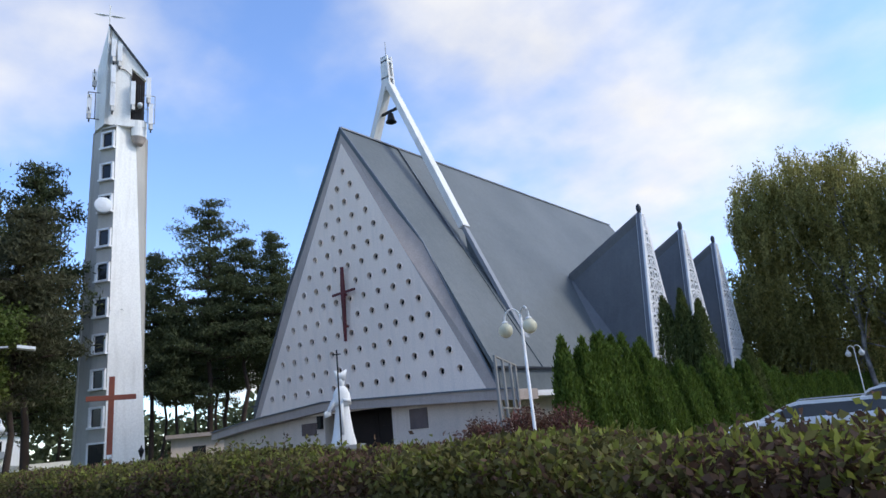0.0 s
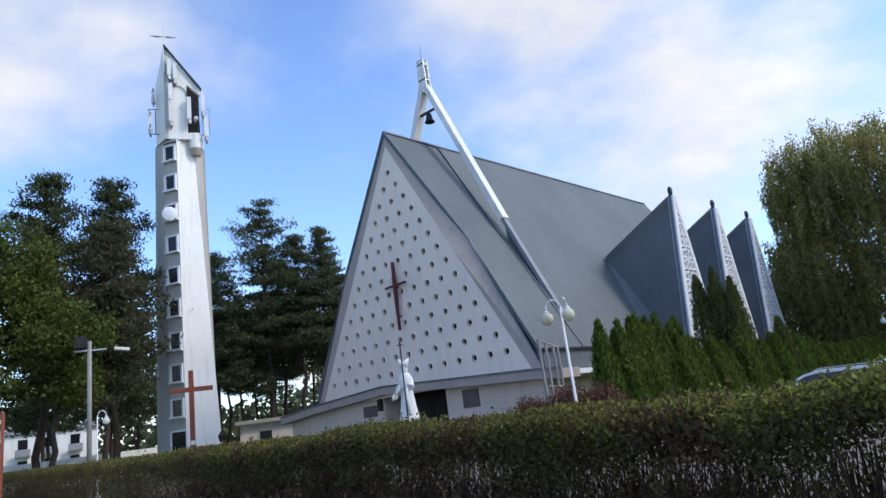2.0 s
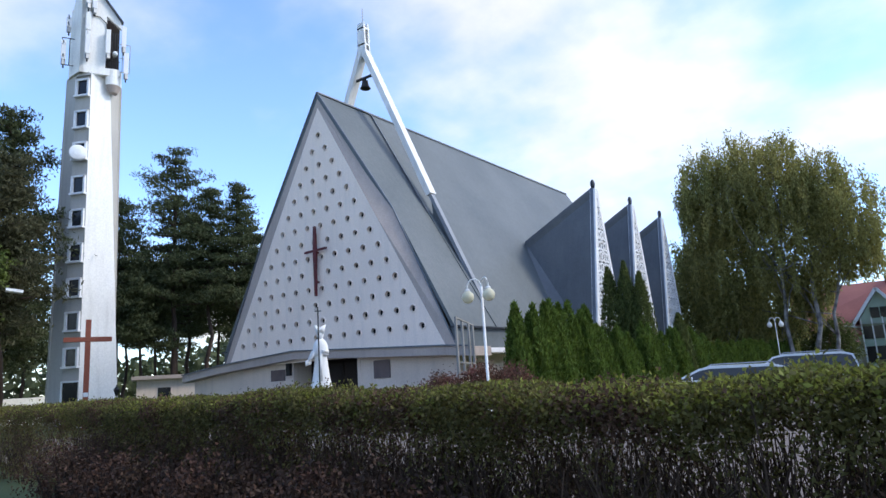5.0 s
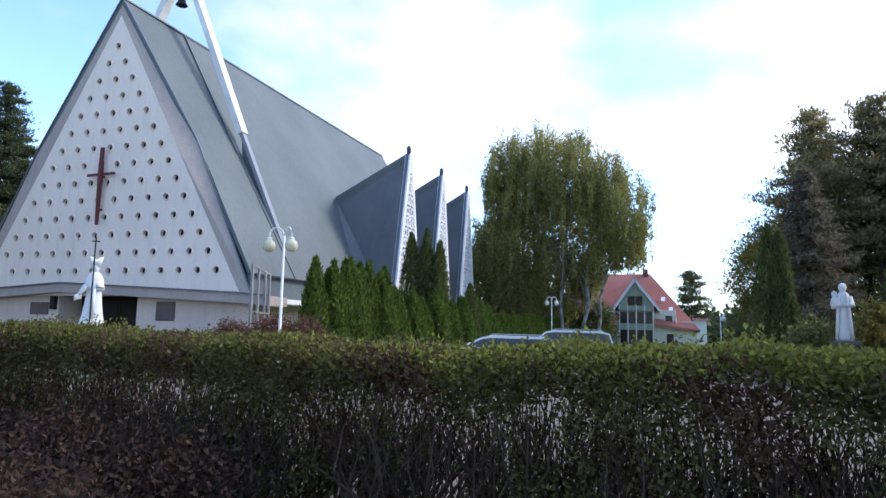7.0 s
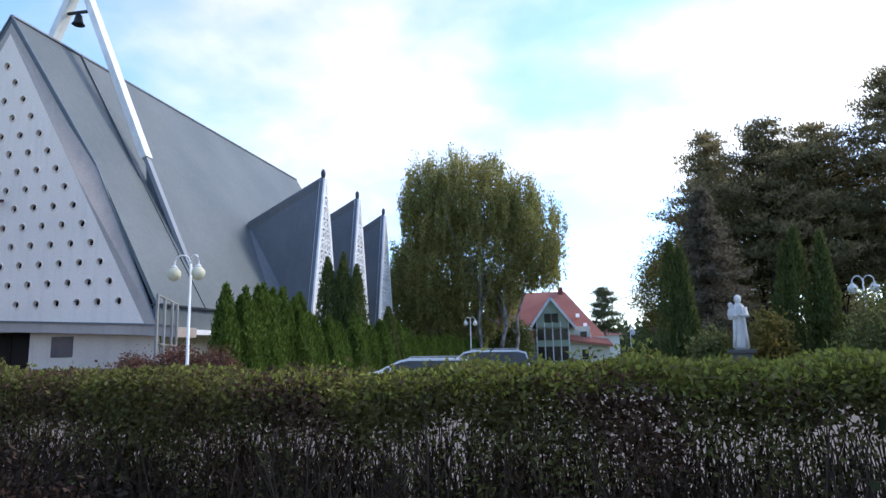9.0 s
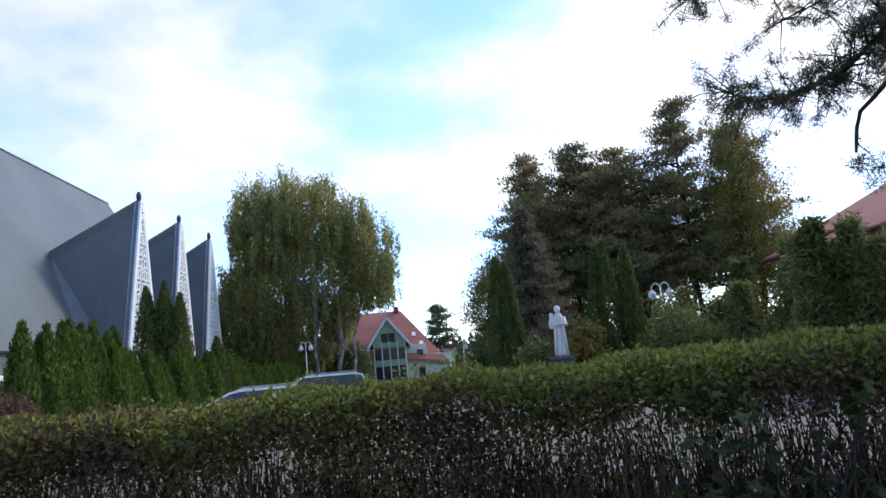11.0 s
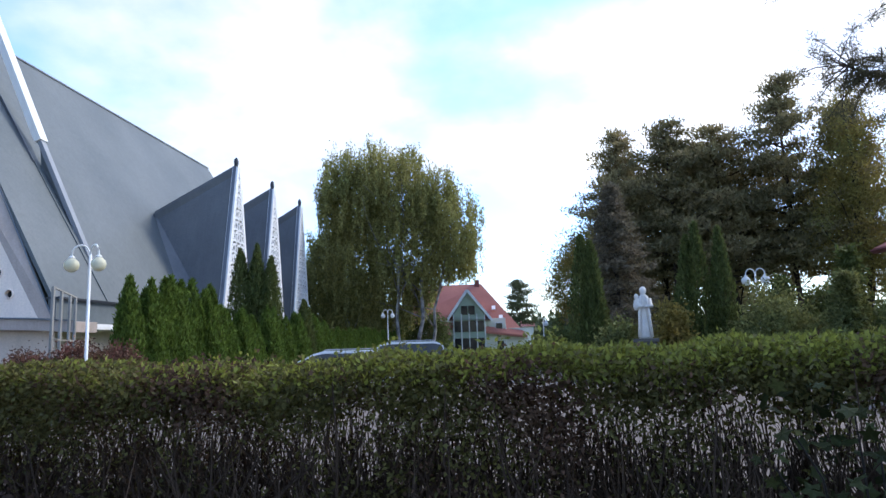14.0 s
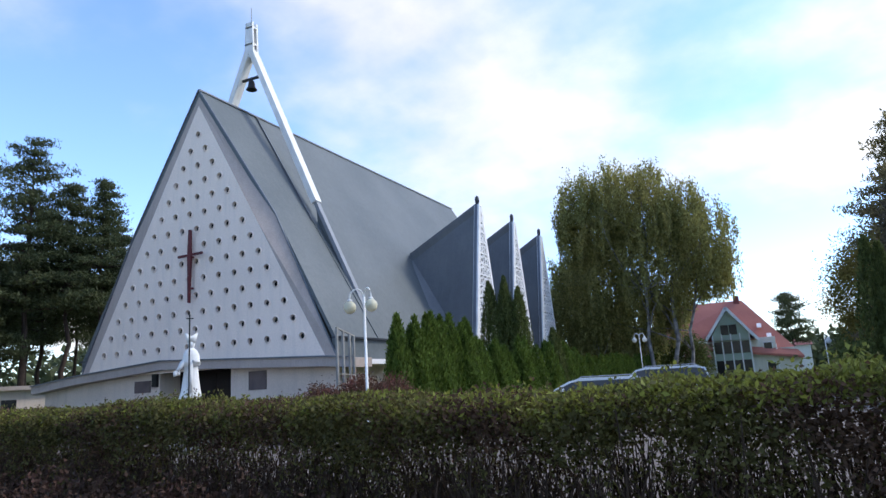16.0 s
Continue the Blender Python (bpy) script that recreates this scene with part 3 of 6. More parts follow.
def dormer(y0, up):
    """A folded side gable: two slate facets meeting in a rising ridge, white pierced window, finial."""
    top, inn = Vector((10.0, y0, 12.7 + up)), Vector((4.85, y0 + 0.15, 10.05))
    facet = Geo()
    for s in (-1, 1):
        base, eave = Vector((10.0, y0 + s * 2.3, 2.6)), Vector((8.0, y0 + s * 3.3, 3.8))
        a = [inn, top, base, eave]
        o = Vector((-0.05, -s * 0.22, -0.1))
        b = [p + o for p in a]
        facet.add([*a, *b], [(0, 1, 2), (0, 2, 3), (6, 5, 4), (7, 6, 4), (1, 5, 6, 2), (2, 6, 7, 3), (0, 3, 7, 4), (0, 4, 5, 1)])
    d = part("dormer", facet, M["shingle_side"], church, "steep folded slate dormer")
    part("dormer_ridge", Geo().bar(inn + Vector((0, 0, 0.03)), top + Vector((0.05, 0, 0.05)), 0.16, 0.12, (0, 1, 0)), M["flashing"], d)
    frame_g = Geo()
    for s in (-1, 1):
        frame_g.bar((10.04, y0 + s * 0.1, 12.6 + up), (10.04, y0 + s * 2.2, 2.6), 0.28, 0.34, (1, 0, 0))
    part("window_frame", frame_g, M["frame_white"], d, "white concrete window frame")
    edge = Geo()
    for s in (-1, 1):
        edge.bar((10.0, y0 + s * 0.2, 12.65 + up), (10.0, y0 + s * 2.34, 2.6), 0.09, 0.2, (1, 0, 0))
    part("edge_flashing", edge, M["flashing"], d)
    lat = Geo()
    z = 3.0
    while z < 11.7:
        step = 0.7
        h0, h1 = (12.5 - z) / 9.9 * 2.05, (12.5 - z - step) / 9.9 * 2.05
        cells = max(1, round(2 * h0 / 0.66))
        for i in range(cells):
            c0, c1 = -h0 + 2 * h0 * (i + 0.5) / cells, -h1 + 2 * h1 * (i + 0.5) / cells
            w0, w1 = h0 / cells, h1 / cells
            mid = (c0 + c1) / 2
            ring = [Vector((10.14, y0 + mid + 0.62 * (w0 + w1) / 2 * math.cos(a * math.pi / 4), z + step / 2 + 0.235 * math.sin(a * math.pi / 4))) for a in range(8)]
            for a in range(8):
                lat.bar(ring[a], ring[(a + 1) % 8], 0.13, 0.12, (1, 0, 0))
            for s in (-1, 1):
                lat.bar((10.14, y0 + c0 + s * w0, z), (10.14, y0 + mid + s * 0.45 * w0, z + 0.16), 0.13, 0.12, (1, 0, 0))
                lat.bar((10.14, y0 + c1 + s * w1, z + step), (10.14, y0 + mid + s * 0.45 * w1, z + step - 0.16), 0.13, 0.12, (1, 0, 0))
        z += step
    part("lattice", lat, M["frame_white"], d, "white pierced concrete tracery")
    part("window_pane", Geo().slab([(9.88, y0 - 2.0, 2.7), (9.88, y0 + 2.0, 2.7), (9.88, y0, 12.2)], (-0.03, 0, 0)), M["dark_glass"], d)
    fin = Geo().lathe([(0.10, 12.45), (0.12, 12.62), (0.10, 12.75), (0.14, 12.85), (0.15, 13.05), (0.11, 13.2), (0.03, 13.28)], 10, (10.0, y0, up))
    part("finial", fin, M["dark_flashing"], d, "dark metal finial", smooth=True)


for y0, up in ((13.94, 0.0), (20.65, 0.17), (27.4, 0.32)):
    dormer(y0, up)

# entrance storey below the gable
can = [(-11.9, 2.66), (-8.3, 3.03), (-1.97, 3.43), (7.9, 2.98), (9.4, 2.86)]
g = Geo()
for (xa, za), (xb, zb) in zip(can, can[1:]):
    g.add([(xa, -0.35, za), (xb, -0.35, zb), (xb, -0.35, zb - 0.42), (xa, -0.35, za - 0.42), (xa, 1.2, za), (xb, 1.2, zb), (xb, 1.2, zb - 0.42), (xa, 1.2, za - 0.42)],
          [(0, 1, 2, 3), (4, 7, 6, 5), (0, 4, 5, 1), (3, 2, 6, 7), (0, 3, 7, 4), (1, 5, 6, 2)])
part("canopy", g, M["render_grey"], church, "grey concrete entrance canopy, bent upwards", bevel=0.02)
g = Geo()
for (xa, za), (xb, zb) in zip(can, can[1:]):
    g.bar((xa, -0.38, za + 0.03), (xb, -0.38, zb + 0.03), 0.06, 0.12)
part("canopy_flashing", g, M["flashing"], church)
for (xa, xb, za, zb) in ((-11.6, -8.3, 2.42, 2.75), (-8.3, -2.7, 2.75, 3.08), (2.15, 8.2, 2.93, 2.68)):
    wall_g = Geo().add([(xa, 0.3, 0), (xb, 0.3, 0), (xb, 0.3, zb), (xa, 0.3, za), (xa, 0.6, 0), (xb, 0.6, 0), (xb, 0.6, zb), (xa, 0.6, za)],
               [(0, 1, 2, 3), (4, 7, 6, 5), (0, 4, 5, 1), (3, 2, 6, 7), (0, 3, 7, 4), (1, 5, 6, 2)])
    part("entrance_wall", wall_g, M["wall_beige"], church)
# recess closed by a near-black sheet, the doorway's shade put into colour
part("door_recess", Geo().box(-2.75, 2.2, 1.6, 1.75, 0, 3.3), M["shade_inside"], church)
for x0, x1 in ((-2.15, -0.03), (0.03, 2.15)):
    dg = Geo().box(x0, x1, 1.45, 1.52, 0.02, 2.7)
    for k in range(4):
        dg.box(x0 + 0.18, x1 - 0.18, 1.42, 1.45, 0.2 + k * 0.62, 0.7 + k * 0.62)
    part("door_leaf", dg, M["shade_inside"], church, "dark wooden door leaf")
for x in (-2.85, 2.05):
    part("door_jamb", Geo().box(x, x + 0.2, 0.28, 1.6, 0, 3.1), M["wall_beige"], church)
for x0, x1, z0, z1 in ((-4.45, -3.3, 1.95, 2.55), (3.15, 4.2, 1.75, 2.62)):
    pl = solid("wall_plaque", Geo().box(x0, x1, 0.25, 0.3, z0, z1), M["plaque"], "dark bronze plaque on the white entrance wall", "plaque", bevel=0.01, m=CH)
part("lantern", Geo().box(-3.05, -2.75, 0.1, 0.3, 2.2, 2.85), M["black_iron"], church, "small black wall lantern")

# red cross fixed before the gable
cg = Geo()
cg.loft([[(-0.22 - w, -0.30, z), (-0.22 + w, -0.30, z), (-0.22 + w, -0.18, z), (-0.22 - w, -0.18, z)] for z, w in ((6.2, 0.05), (8.6, 0.12), (9.95, 0.07))])
cg.bar((-1.0, -0.24, 8.62), (0.62, -0.24, 8.66), 0.11, 0.1)
cg.box(-0.27, -0.17, -0.2, 0.02, 8.5, 8.6)
cg.box(-0.27, -0.17, -0.2, 0.02, 6.9, 7.0)
solid("wall_cross", cg, M["red_steel"], "tall dark red steel cross on the white gable", "cross", m=CH)

# bell frame astride the ridge
sp = part("bell_frame", Geo().bar((0.1, 4.1, 21.75), (4.5, 4.1, 11.55), 0.33, 0.54), M["steel_white"], church, "white steel bell frame astride the ridge")
part("leg", Geo().bar((-0.1, 4.1, 21.75), (-4.5, 4.1, 11.55), 0.36, 0.56), M["steel_white"], sp)
for sx in (-1, 1):
    part("clad_rib", Geo().bar((sx * 4.47, 4.1, 11.62), (sx * 8.0, 4.1, 3.95), 0.2, 0.34), M["rib_zinc"], sp, "zinc-clad lower rib")
    part("rib_web", Geo().slab([(sx * 4.47, 4.06, 11.5), (sx * 6.45, 4.06, 7.05), (sx * 4.6, 4.06, 10.2)], (0, 0.08, 0)), M["shingle"], sp)
head = Geo()
for y in (3.92, 4.28):
    head.slab([(-0.34, y - 0.06, 21.3), (0.34, y - 0.06, 21.3), (0.26, y - 0.06, 23.6), (-0.26, y - 0.06, 23.6)], (0, 0.12, 0))
head.box(-0.3, 0.3, 3.86, 4.34, 22.1, 22.2).box(-0.27, 0.27, 3.86, 4.34, 23.2, 23.3)
part("mast_head", head, M["steel_white"], sp)
part("rod", Geo().tube([(0, 4.1, 21.4), (0, 4.1, 24.7)], [0.06, 0.02], 6), M["steel_grey"], sp)
part("yoke", Geo().bar((-1.0, 4.1, 20.0), (1.0, 4.1, 20.0), 0.12, 0.14), M["black_iron"], sp)
bell = Geo().lathe([(0.06, 20.0), (0.1, 19.85), (0.17, 19.82), (0.2, 19.62), (0.25, 19.42), (0.33, 19.3), (0.30, 19.28), (0.05, 19.4)], 16, (0, 4.1, 0))
solid("church_bell", bell, M["black_iron"], "small dark iron bell hung from a yoke", "bell", smooth=True, m=CH)

# ---- bell tower ----
def tower():
    t = thing("bell_tower", "slender white concrete bell tower with a pointed top", "tower")
    # plan outline at a height: back left, window strip left, strip right, white face right, far right
    def plan(f, z):
        base = [(-43.51, 19.03), (-41.96, 19.30), (-40.96, 19.79), (-40.60, 22.07), (-42.9, 22.9)]
        high = [(-43.35, 19.30), (-41.97, 19.27), (-40.98, 19.74), (-41.12, 21.05), (-42.2, 22.35)]
        return [(a[0] + (b[0] - a[0]) * f, a[1] + (b[1] - a[1]) * f, z) for a, b in zip(base, high)]
    TOPZ = 22.6
    levels = [0, 4, 8, 12, 16, 20, 22.6]
    rings = [plan(z / 22.6, z) for z in levels]
    def face(i, j, mat, name, label="", z0=0, inset=0.0):
        e = Vector(rings[0][j]) - Vector(rings[0][i])
        n = Vector((e.y, -e.x, 0)).normalized()
        g = Geo().loft([[Vector(r[i]), Vector(r[j]), Vector(r[j]) - n * 0.25, Vector(r[i]) - n * 0.25] for r in rings])
        return part(name, g, M[mat], t, label)
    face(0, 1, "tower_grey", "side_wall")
    # stair strip: shade beside the sunlit white face put into its grey
    strip = face(1, 2, "tower_grey", "stair_wall", "stair wall with shade in its grey colour and a column of windows")
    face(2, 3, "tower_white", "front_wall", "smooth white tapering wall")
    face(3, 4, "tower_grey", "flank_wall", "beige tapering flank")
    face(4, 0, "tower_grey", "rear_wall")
    # stair windows
    for k, z in enumerate((21.52, 19.34, 17.2, 14.94, 12.76, 10.56, 8.38, 6.31, 4.14)):
        p = plan(z / 22.6, z)
        a, b = Vector(p[1]), Vector(p[2])
        u = (b - a).normalized()
        n = Vector((u.y, -u.x, 0))
        w = (b - a).length
        m = Matrix.Translation(a) @ Matrix(((u.x, n.x, 0, 0), (u.y, n.y, 0, 0), (0, 0, 1, 0), (0, 0, 0, 1)))
        fr = Geo()
        x0, x1, h = 0.06, w - 0.05, 0.60
        fr.box(x0, x0 + 0.16, -0.02, 0.16, -h, h, m).box(x1 - 0.12, x1, -0.02, 0.16, -h, h, m).box(x0, x1, -0.02, 0.16, h - 0.12, h, m).box(x0 - 0.04, x1 + 0.04, -0.02, 0.24, -h - 0.05, -h + 0.07, m)
        win = part("window", fr, M["frame_white"], t, "white-framed stair window")
        part("pane", Geo().box(x0 + 0.16, x1 - 0.12, 0.012, 0.04, -h + 0.07, h - 0.12, m), M["dark_glass"], win)
    p = plan(0.05, 0)
    a, b = Vector(p[1]), Vector(p[2])
    u = (b - a).normalized()
    n = Vector((u.y, -u.x, 0))
    m = Matrix.Translation(a) @ Matrix(((u.x, n.x, 0, 0), (u.y, n.y, 0, 0), (0, 0, 1, 0), (0, 0, 0, 1)))
    dr = part("door", Geo().box(0.1, 1.05, -0.02, 0.1, 0, 2.65, m), M["dark_glass"], t, "dark glazed tower door")
    part("door_frame", Geo().box(0.02, 0.12, -0.02, 0.16, 0, 2.75, m).box(0.02, 1.2, -0.02, 0.16, 2.65, 2.75, m), M["frame_white"], dr)
    # pointed head: a tall white slab rising to the peak, cut away for the belfry opening
    c = Vector(plan(1, 0)[2])
    u = Vector((0.42, 0.91, 0)).normalized() * 1.0
    u = (Vector((-40.63, 21.53, 0)) - Vector((-41.73, 19.32, 0))).normalized()
    n = Vector((u.y, -u.x, 0))
    o = Vector((-41.60, 19.30, 0)) + n * 0.35 - u * 0.04
    def on(p, z):
        q = o + u * p
        return Vector((q.x, q.y, z))
    wall_out = [on(0.0, 22.5), on(1.5, 22.5), on(1.5, 26.75), on(2.38, 25.95), on(2.38, 26.4), on(0.1, 29.68), on(0.0, 29.58)]
    part("head_wall", Geo().slab(wall_out, -n * 0.28), M["tower_white"], t, "white pointed head wall")
    part("head_parapet", Geo().slab([on(1.5, 22.5), on(2.38, 22.5), on(2.38, 23.0), on(1.5, 23.0)], -n * 0.28), M["tower_white"], t)
    part("head_coping", Geo().bar(on(0.05, 29.78), on(2.46, 26.4), 0.1, 0.36, n), M["dark_flashing"], t)
    lw = [on(0.0, 22.5), on(-0.62, 22.5) - n * 1.3, on(-0.62, 27.0) - n * 1.3, on(0.0, 29.58)]
    part("head_side", Geo().slab(lw, u * 0.22), M["tower_white"], t)
    back = [on(-0.6, 22.5) - n * 1.4, on(2.2, 22.5) - n * 1.6, on(2.2, 25.0) - n * 1.6, on(-0.6, 27.5) - n * 1.4]
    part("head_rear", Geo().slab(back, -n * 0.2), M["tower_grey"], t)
    # near-black sheet added in the belfry opening as its shade
    part("belfry_shade_sheet", Geo().slab([on(1.2, 22.6) - n * 0.8, on(2.3, 22.6) - n * 0.8, on(2.3, 26.3) - n * 0.8, on(1.2, 27.6) - n * 0.8], -n * 0.1), M["shade_inside"], t)
    a, b = Vector(plan(1, 22.3)[1]), Vector(plan(1, 22.3)[2])
    k = Vector((u.y, -u.x, 0)) * 0.22
    part("window_hood", Geo().add([a, b, (a + b) / 2 + Vector((0, 0, 0.7)), a + k, b + k], [(0, 2, 3), (2, 1, 4), (2, 4, 3), (0, 3, 4, 1)]), M["tower_grey"], t)
    # rounded balcony
    bc = on(1.98, 0) - n * 0.5
    arc = [bc + (u * math.cos(q) * 0.52 + n * math.sin(q) * 0.55) for q in [math.pi * (-0.35 + 1.15 * i / 12) for i in range(13)]]
    part("balcony", Geo().loft([[(p.x, p.y, z) for p in arc] for z in (21.9, 23.0)]), M["tower_white"], t, "rounded white balcony", bevel=0.02)
    part("balcony_soffit", Geo().loft([[(bc.x + (p.x - bc.x) * f, bc.y + (p.y - bc.y) * f, z) for p in arc] for f, z in ((0.6, 21.45), (0.98, 21.89))]), M["render_grey"], t)
    # cross on the peak
    cr = Geo()
    cr.bar(on(0.05, 27.6) + n * 0.06, on(0.05, 31.28) + n * 0.06, 0.09, 0.09, n)
    for sgn in (-1, 1):
        cr.loft([[on(0.05 + sgn * f, 30.48 + w) + n * 0.06, on(0.05 + sgn * f, 30.48) + n * (0.06 + w), on(0.05 + sgn * f, 30.48 - w) + n * 0.06, on(0.05 + sgn * f, 30.48) + n * (0.06 - w)] for f, w in ((0.0, 0.04), (0.4, 0.11), (0.95, 0.012))])
    part("peak_cross", cr, M["steel_white"], t, "slim white metal cross")
    # antennas
    def antenna(p, z, h, off, tilt=0.0):
        base = on(p, z) + n * off
        a = part("antenna", Geo().slab([base - u * 0.14, base + u * 0.14, base + u * 0.14 + Vector((0, 0, h)), base - u * 0.14 + Vector((0, 0, h))], n * 0.16), M["frame_white"], t, "white panel antenna", bevel=0.02)
        br = Geo()
        for s in (0.15, 0.85):
            br.bar(base + Vector((0, 0, h * s)), base - n * (off + 0.1) + Vector((0, 0, h * s)), 0.06, 0.06, (0, 0, 1))
        br.tube([base - n * 0.1 + Vector((0, 0, -0.5)), base - n * 0.1 + Vector((0, 0, h))], 0.045, 6)
        part("bracket", br, M["black_iron"], a, "black mounting bracket")
        part("connector", Geo().box(-0.1, 0.1, -0.1, 0.1, -0.35, 0, Matrix.Translation(base + n * 0.05)), M["steel_grey"], a)
    for p, z, h, off in ((0.38, 27.3, 1.3, 0.2), (0.75, 27.0, 1.3, 0.2), (0.42, 25.4, 1.25, 0.2), (0.42, 23.7, 1.6, 0.2), (1.62, 23.9, 1.7, 0.25), (2.55, 24.6, 1.5, 0.05), (2.72, 22.7, 1.5, 0.05), (-0.95, 23.4, 1.35, -0.6), (-0.72, 25.8, 0.7, -0.7)):
        antenna(p, z, h, off)
    def dish(centre, r, face_n, name="antenna_dish"):
        z = face_n.normalized()
        x = z.cross(Vector((0, 0, 1))).normalized()
        y = z.cross(x)
        rings = [[centre + z * d + (x * math.cos(2 * math.pi * i / 20) + y * math.sin(2 * math.pi * i / 20)) * q for i in range(20)] for q, d in ((r, -0.2), (r, 0.1), (r * 0.9, 0.14), (r * 0.4, 0.2), (0.01, 0.21))]
        a = part("dish", Geo().loft(rings), M["frame_white"], t, "round white dish antenna")
        part("arm", Geo().tube([centre - z * 0.1, centre - z * 0.6], 0.07, 6), M["steel_grey"], a)
    q = plan(0.75, 16.9)
    mid = (Vector(q[1]) + Vector(q[2])) / 2
    dish(mid + Vector((0.40, -0.35, 0)), 0.5, Vector((0.9, -0.45, 0)))
    dish(on(2.05, 24.0) + n * 0.2, 0.15, Vector((0.9, -0.3, 0)))
    cable = Geo()
    cable.tube([on(0.55, 27.0) + n * 0.05, on(0.7, 26.6) + n * 0.06, on(1.1, 26.55) + n * 0.06, on(1.45, 26.2) + n * 0.06, on(1.6, 25.2) + n * 0.04], 0.03, 5)
    part("cable", cable, M["black_iron"], t, "black cable")
    cage = Geo()
    for p, q in ((2.5, 22.9), (2.95, 22.9)):
        cage.tube([on(p, q) - n * 0.1, on(p, q + 2.0) - n * 0.1], 0.025, 5)
    for z in (22.9, 23.9, 24.9):
        cage.tube([on(2.3, z) - n * 0.1, on(2.95, z) - n * 0.1], 0.025, 5)
    part("antenna_cage", cage, M["steel_grey"], t)
    for z0 in (23.1,):
        frame_left = Geo()
        for p in (-0.62, -1.05):
            frame_left.tube([on(p, z0) - n * 0.62, on(p, z0 + 1.9) - n * 0.62], 0.03, 5)
        for z in (z0, z0 + 1.9):
            frame_left.tube([on(-0.35, z) - n * 0.62, on(-1.05, z) - n * 0.62], 0.03, 5)
        part("antenna_frame", frame_left, M["black_iron"], t, "dark tubular antenna frame")
    ir = Geo()
    for k in range(6):
        ir.tube([on(1.68 + k * 0.12, 23.0) - n * 0.1, on(1.68 + k * 0.12, 23.6) - n * 0.1], 0.02, 5)
    ir.tube([on(1.65, 23.6) - n * 0.1, on(2.35, 23.6) - n * 0.1], 0.03, 5)
    for k in range(4):
        ir.tube([on(1.75 + 0.14 * k, 23.0) - n * 0.3, on(1.72 + 0.15 * k, 25.8) - n * 0.35], 0.035, 5)
    part("railing", ir, M["black_iron"], t)


tower()

# ---- hedge beside the path ----
def hedge():
    """Clipped hedge: a leafy cap in a lit colour, a leafy shoulder in a shaded one, and a bare-twigged face with gaps
    to see through.
    """
    rng = np.random.default_rng(11)
    h = thing("clipped_hedge", "long clipped leafy hedge, dense on top and bare-twigged below", "hedge")
    U, W = np.array(HU), np.array(HN)

    def place(s, p, z):
        return s[:, None] * U + p[:, None] * W + np.stack([np.zeros_like(z), np.zeros_like(z), z], axis=1)

    def spread_s(n):
        # far parts carry fewer, since they are seen from far off
        near = rng.uniform(-8, 12, int(n * 0.62))
        far = 12 + 40 * rng.random(n - len(near)) ** 1.3
        return np.concatenate([near, far])

    def crest(s):
        slope = np.clip(0.006 * s, 0, 0.05) + 0.05 * np.clip((0.6 - s) / 1.6, 0, 1)
        return slope + 0.022 * np.sin(s * 2.1) + 0.018 * np.sin(s * 5.3 + 1) + 0.014 * np.sin(s * 11.7) + 0.02 * np.sin(s * 0.9 + 2)

    def patch(s, z):
        """Uneven fullness along the face, from -1 (bare) to 1 (leafy)."""
        return (np.sin(s * 1.9 + 0.6) + np.sin(s * 3.7 + z * 4 + 1.3) + 0.8 * np.sin(s * 7.9 - z * 6) + 0.6 * np.sin(s * 13.3 + z * 9)) / 3.0

    # leafy cap; the light it catches is put into a brighter leaf colour
    n = 125000
    s = spread_s(n)
    p = 3.93 + 1.05 * rng.random(n) ** 1.15
    edge = np.minimum(1, np.minimum(p - 3.88, 5.03 - p) / 0.3)
    z = 1.485 + crest(s) - 0.10 * (1 - edge) ** 2 - 0.15 * rng.random(n) ** 1.5
    tops = place(s, p, z)
    # young shoots stand above the clip, in tufts
    m = 1500
    s2 = spread_s(m)
    p2, up2 = 3.98 + 0.95 * rng.random(m), 0.11 * rng.random(m) ** 1.8 * (0.5 + 0.5 * np.sin(s2 * 1.3 + np.sin(s2 * 4.4)))
    shoots = np.repeat(place(s2, p2, 1.47 + crest(s2) + up2), 4, axis=0) + rng.normal(size=(m * 4, 3)) * 0.018
    caps = np.concatenate([tops, shoots])
    # fewer lit-coloured leaves to the left, putting that end's shade into colour
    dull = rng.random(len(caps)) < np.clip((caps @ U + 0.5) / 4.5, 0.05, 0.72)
    part("top_leaves", leaf_mesh("top_leaves", caps[~dull], 0.044, 0.024, M["leaf_hedge_lit"], rng, up=0.5), None, h)
    # shoulder: dense leaves below the cap, shade put into their darker colour, ending in a ragged lower line
    cl = 13000
    s3 = spread_s(cl)
    deep = 0.18 + 0.22 * patch(s3, 0 * s3) + 0.25 * rng.random(cl) ** 2
    deep = np.maximum(deep, 0.2)
    p3 = np.where(rng.random(cl) < 0.7, 3.92 + 0.3 * rng.random(cl), 4.2 + 0.75 * rng.random(cl))
    z3 = 1.40 + crest(s3) - deep * rng.random(cl) ** 0.8
    shoulder = np.repeat(place(s3, p3, z3), 9, axis=0) + rng.normal(size=(cl * 9, 3)) * 0.05
    # clumps of leaves hanging in the face, fewer where it is bare
    cl = 19000
    s4, z4 = spread_s(cl), 0.02 + 1.2 * rng.random(cl)
    keep = patch(s4, z4) + 0.3 * np.sin(s4 * 0.8 + 1) + 0.5 * np.abs(z4 - 0.72) + rng.normal(size=cl) * 0.3 > 0.14 + 0.2 * np.clip((2.5 - s4) / 3, 0, 1)
    s4, z4 = s4[keep], z4[keep]
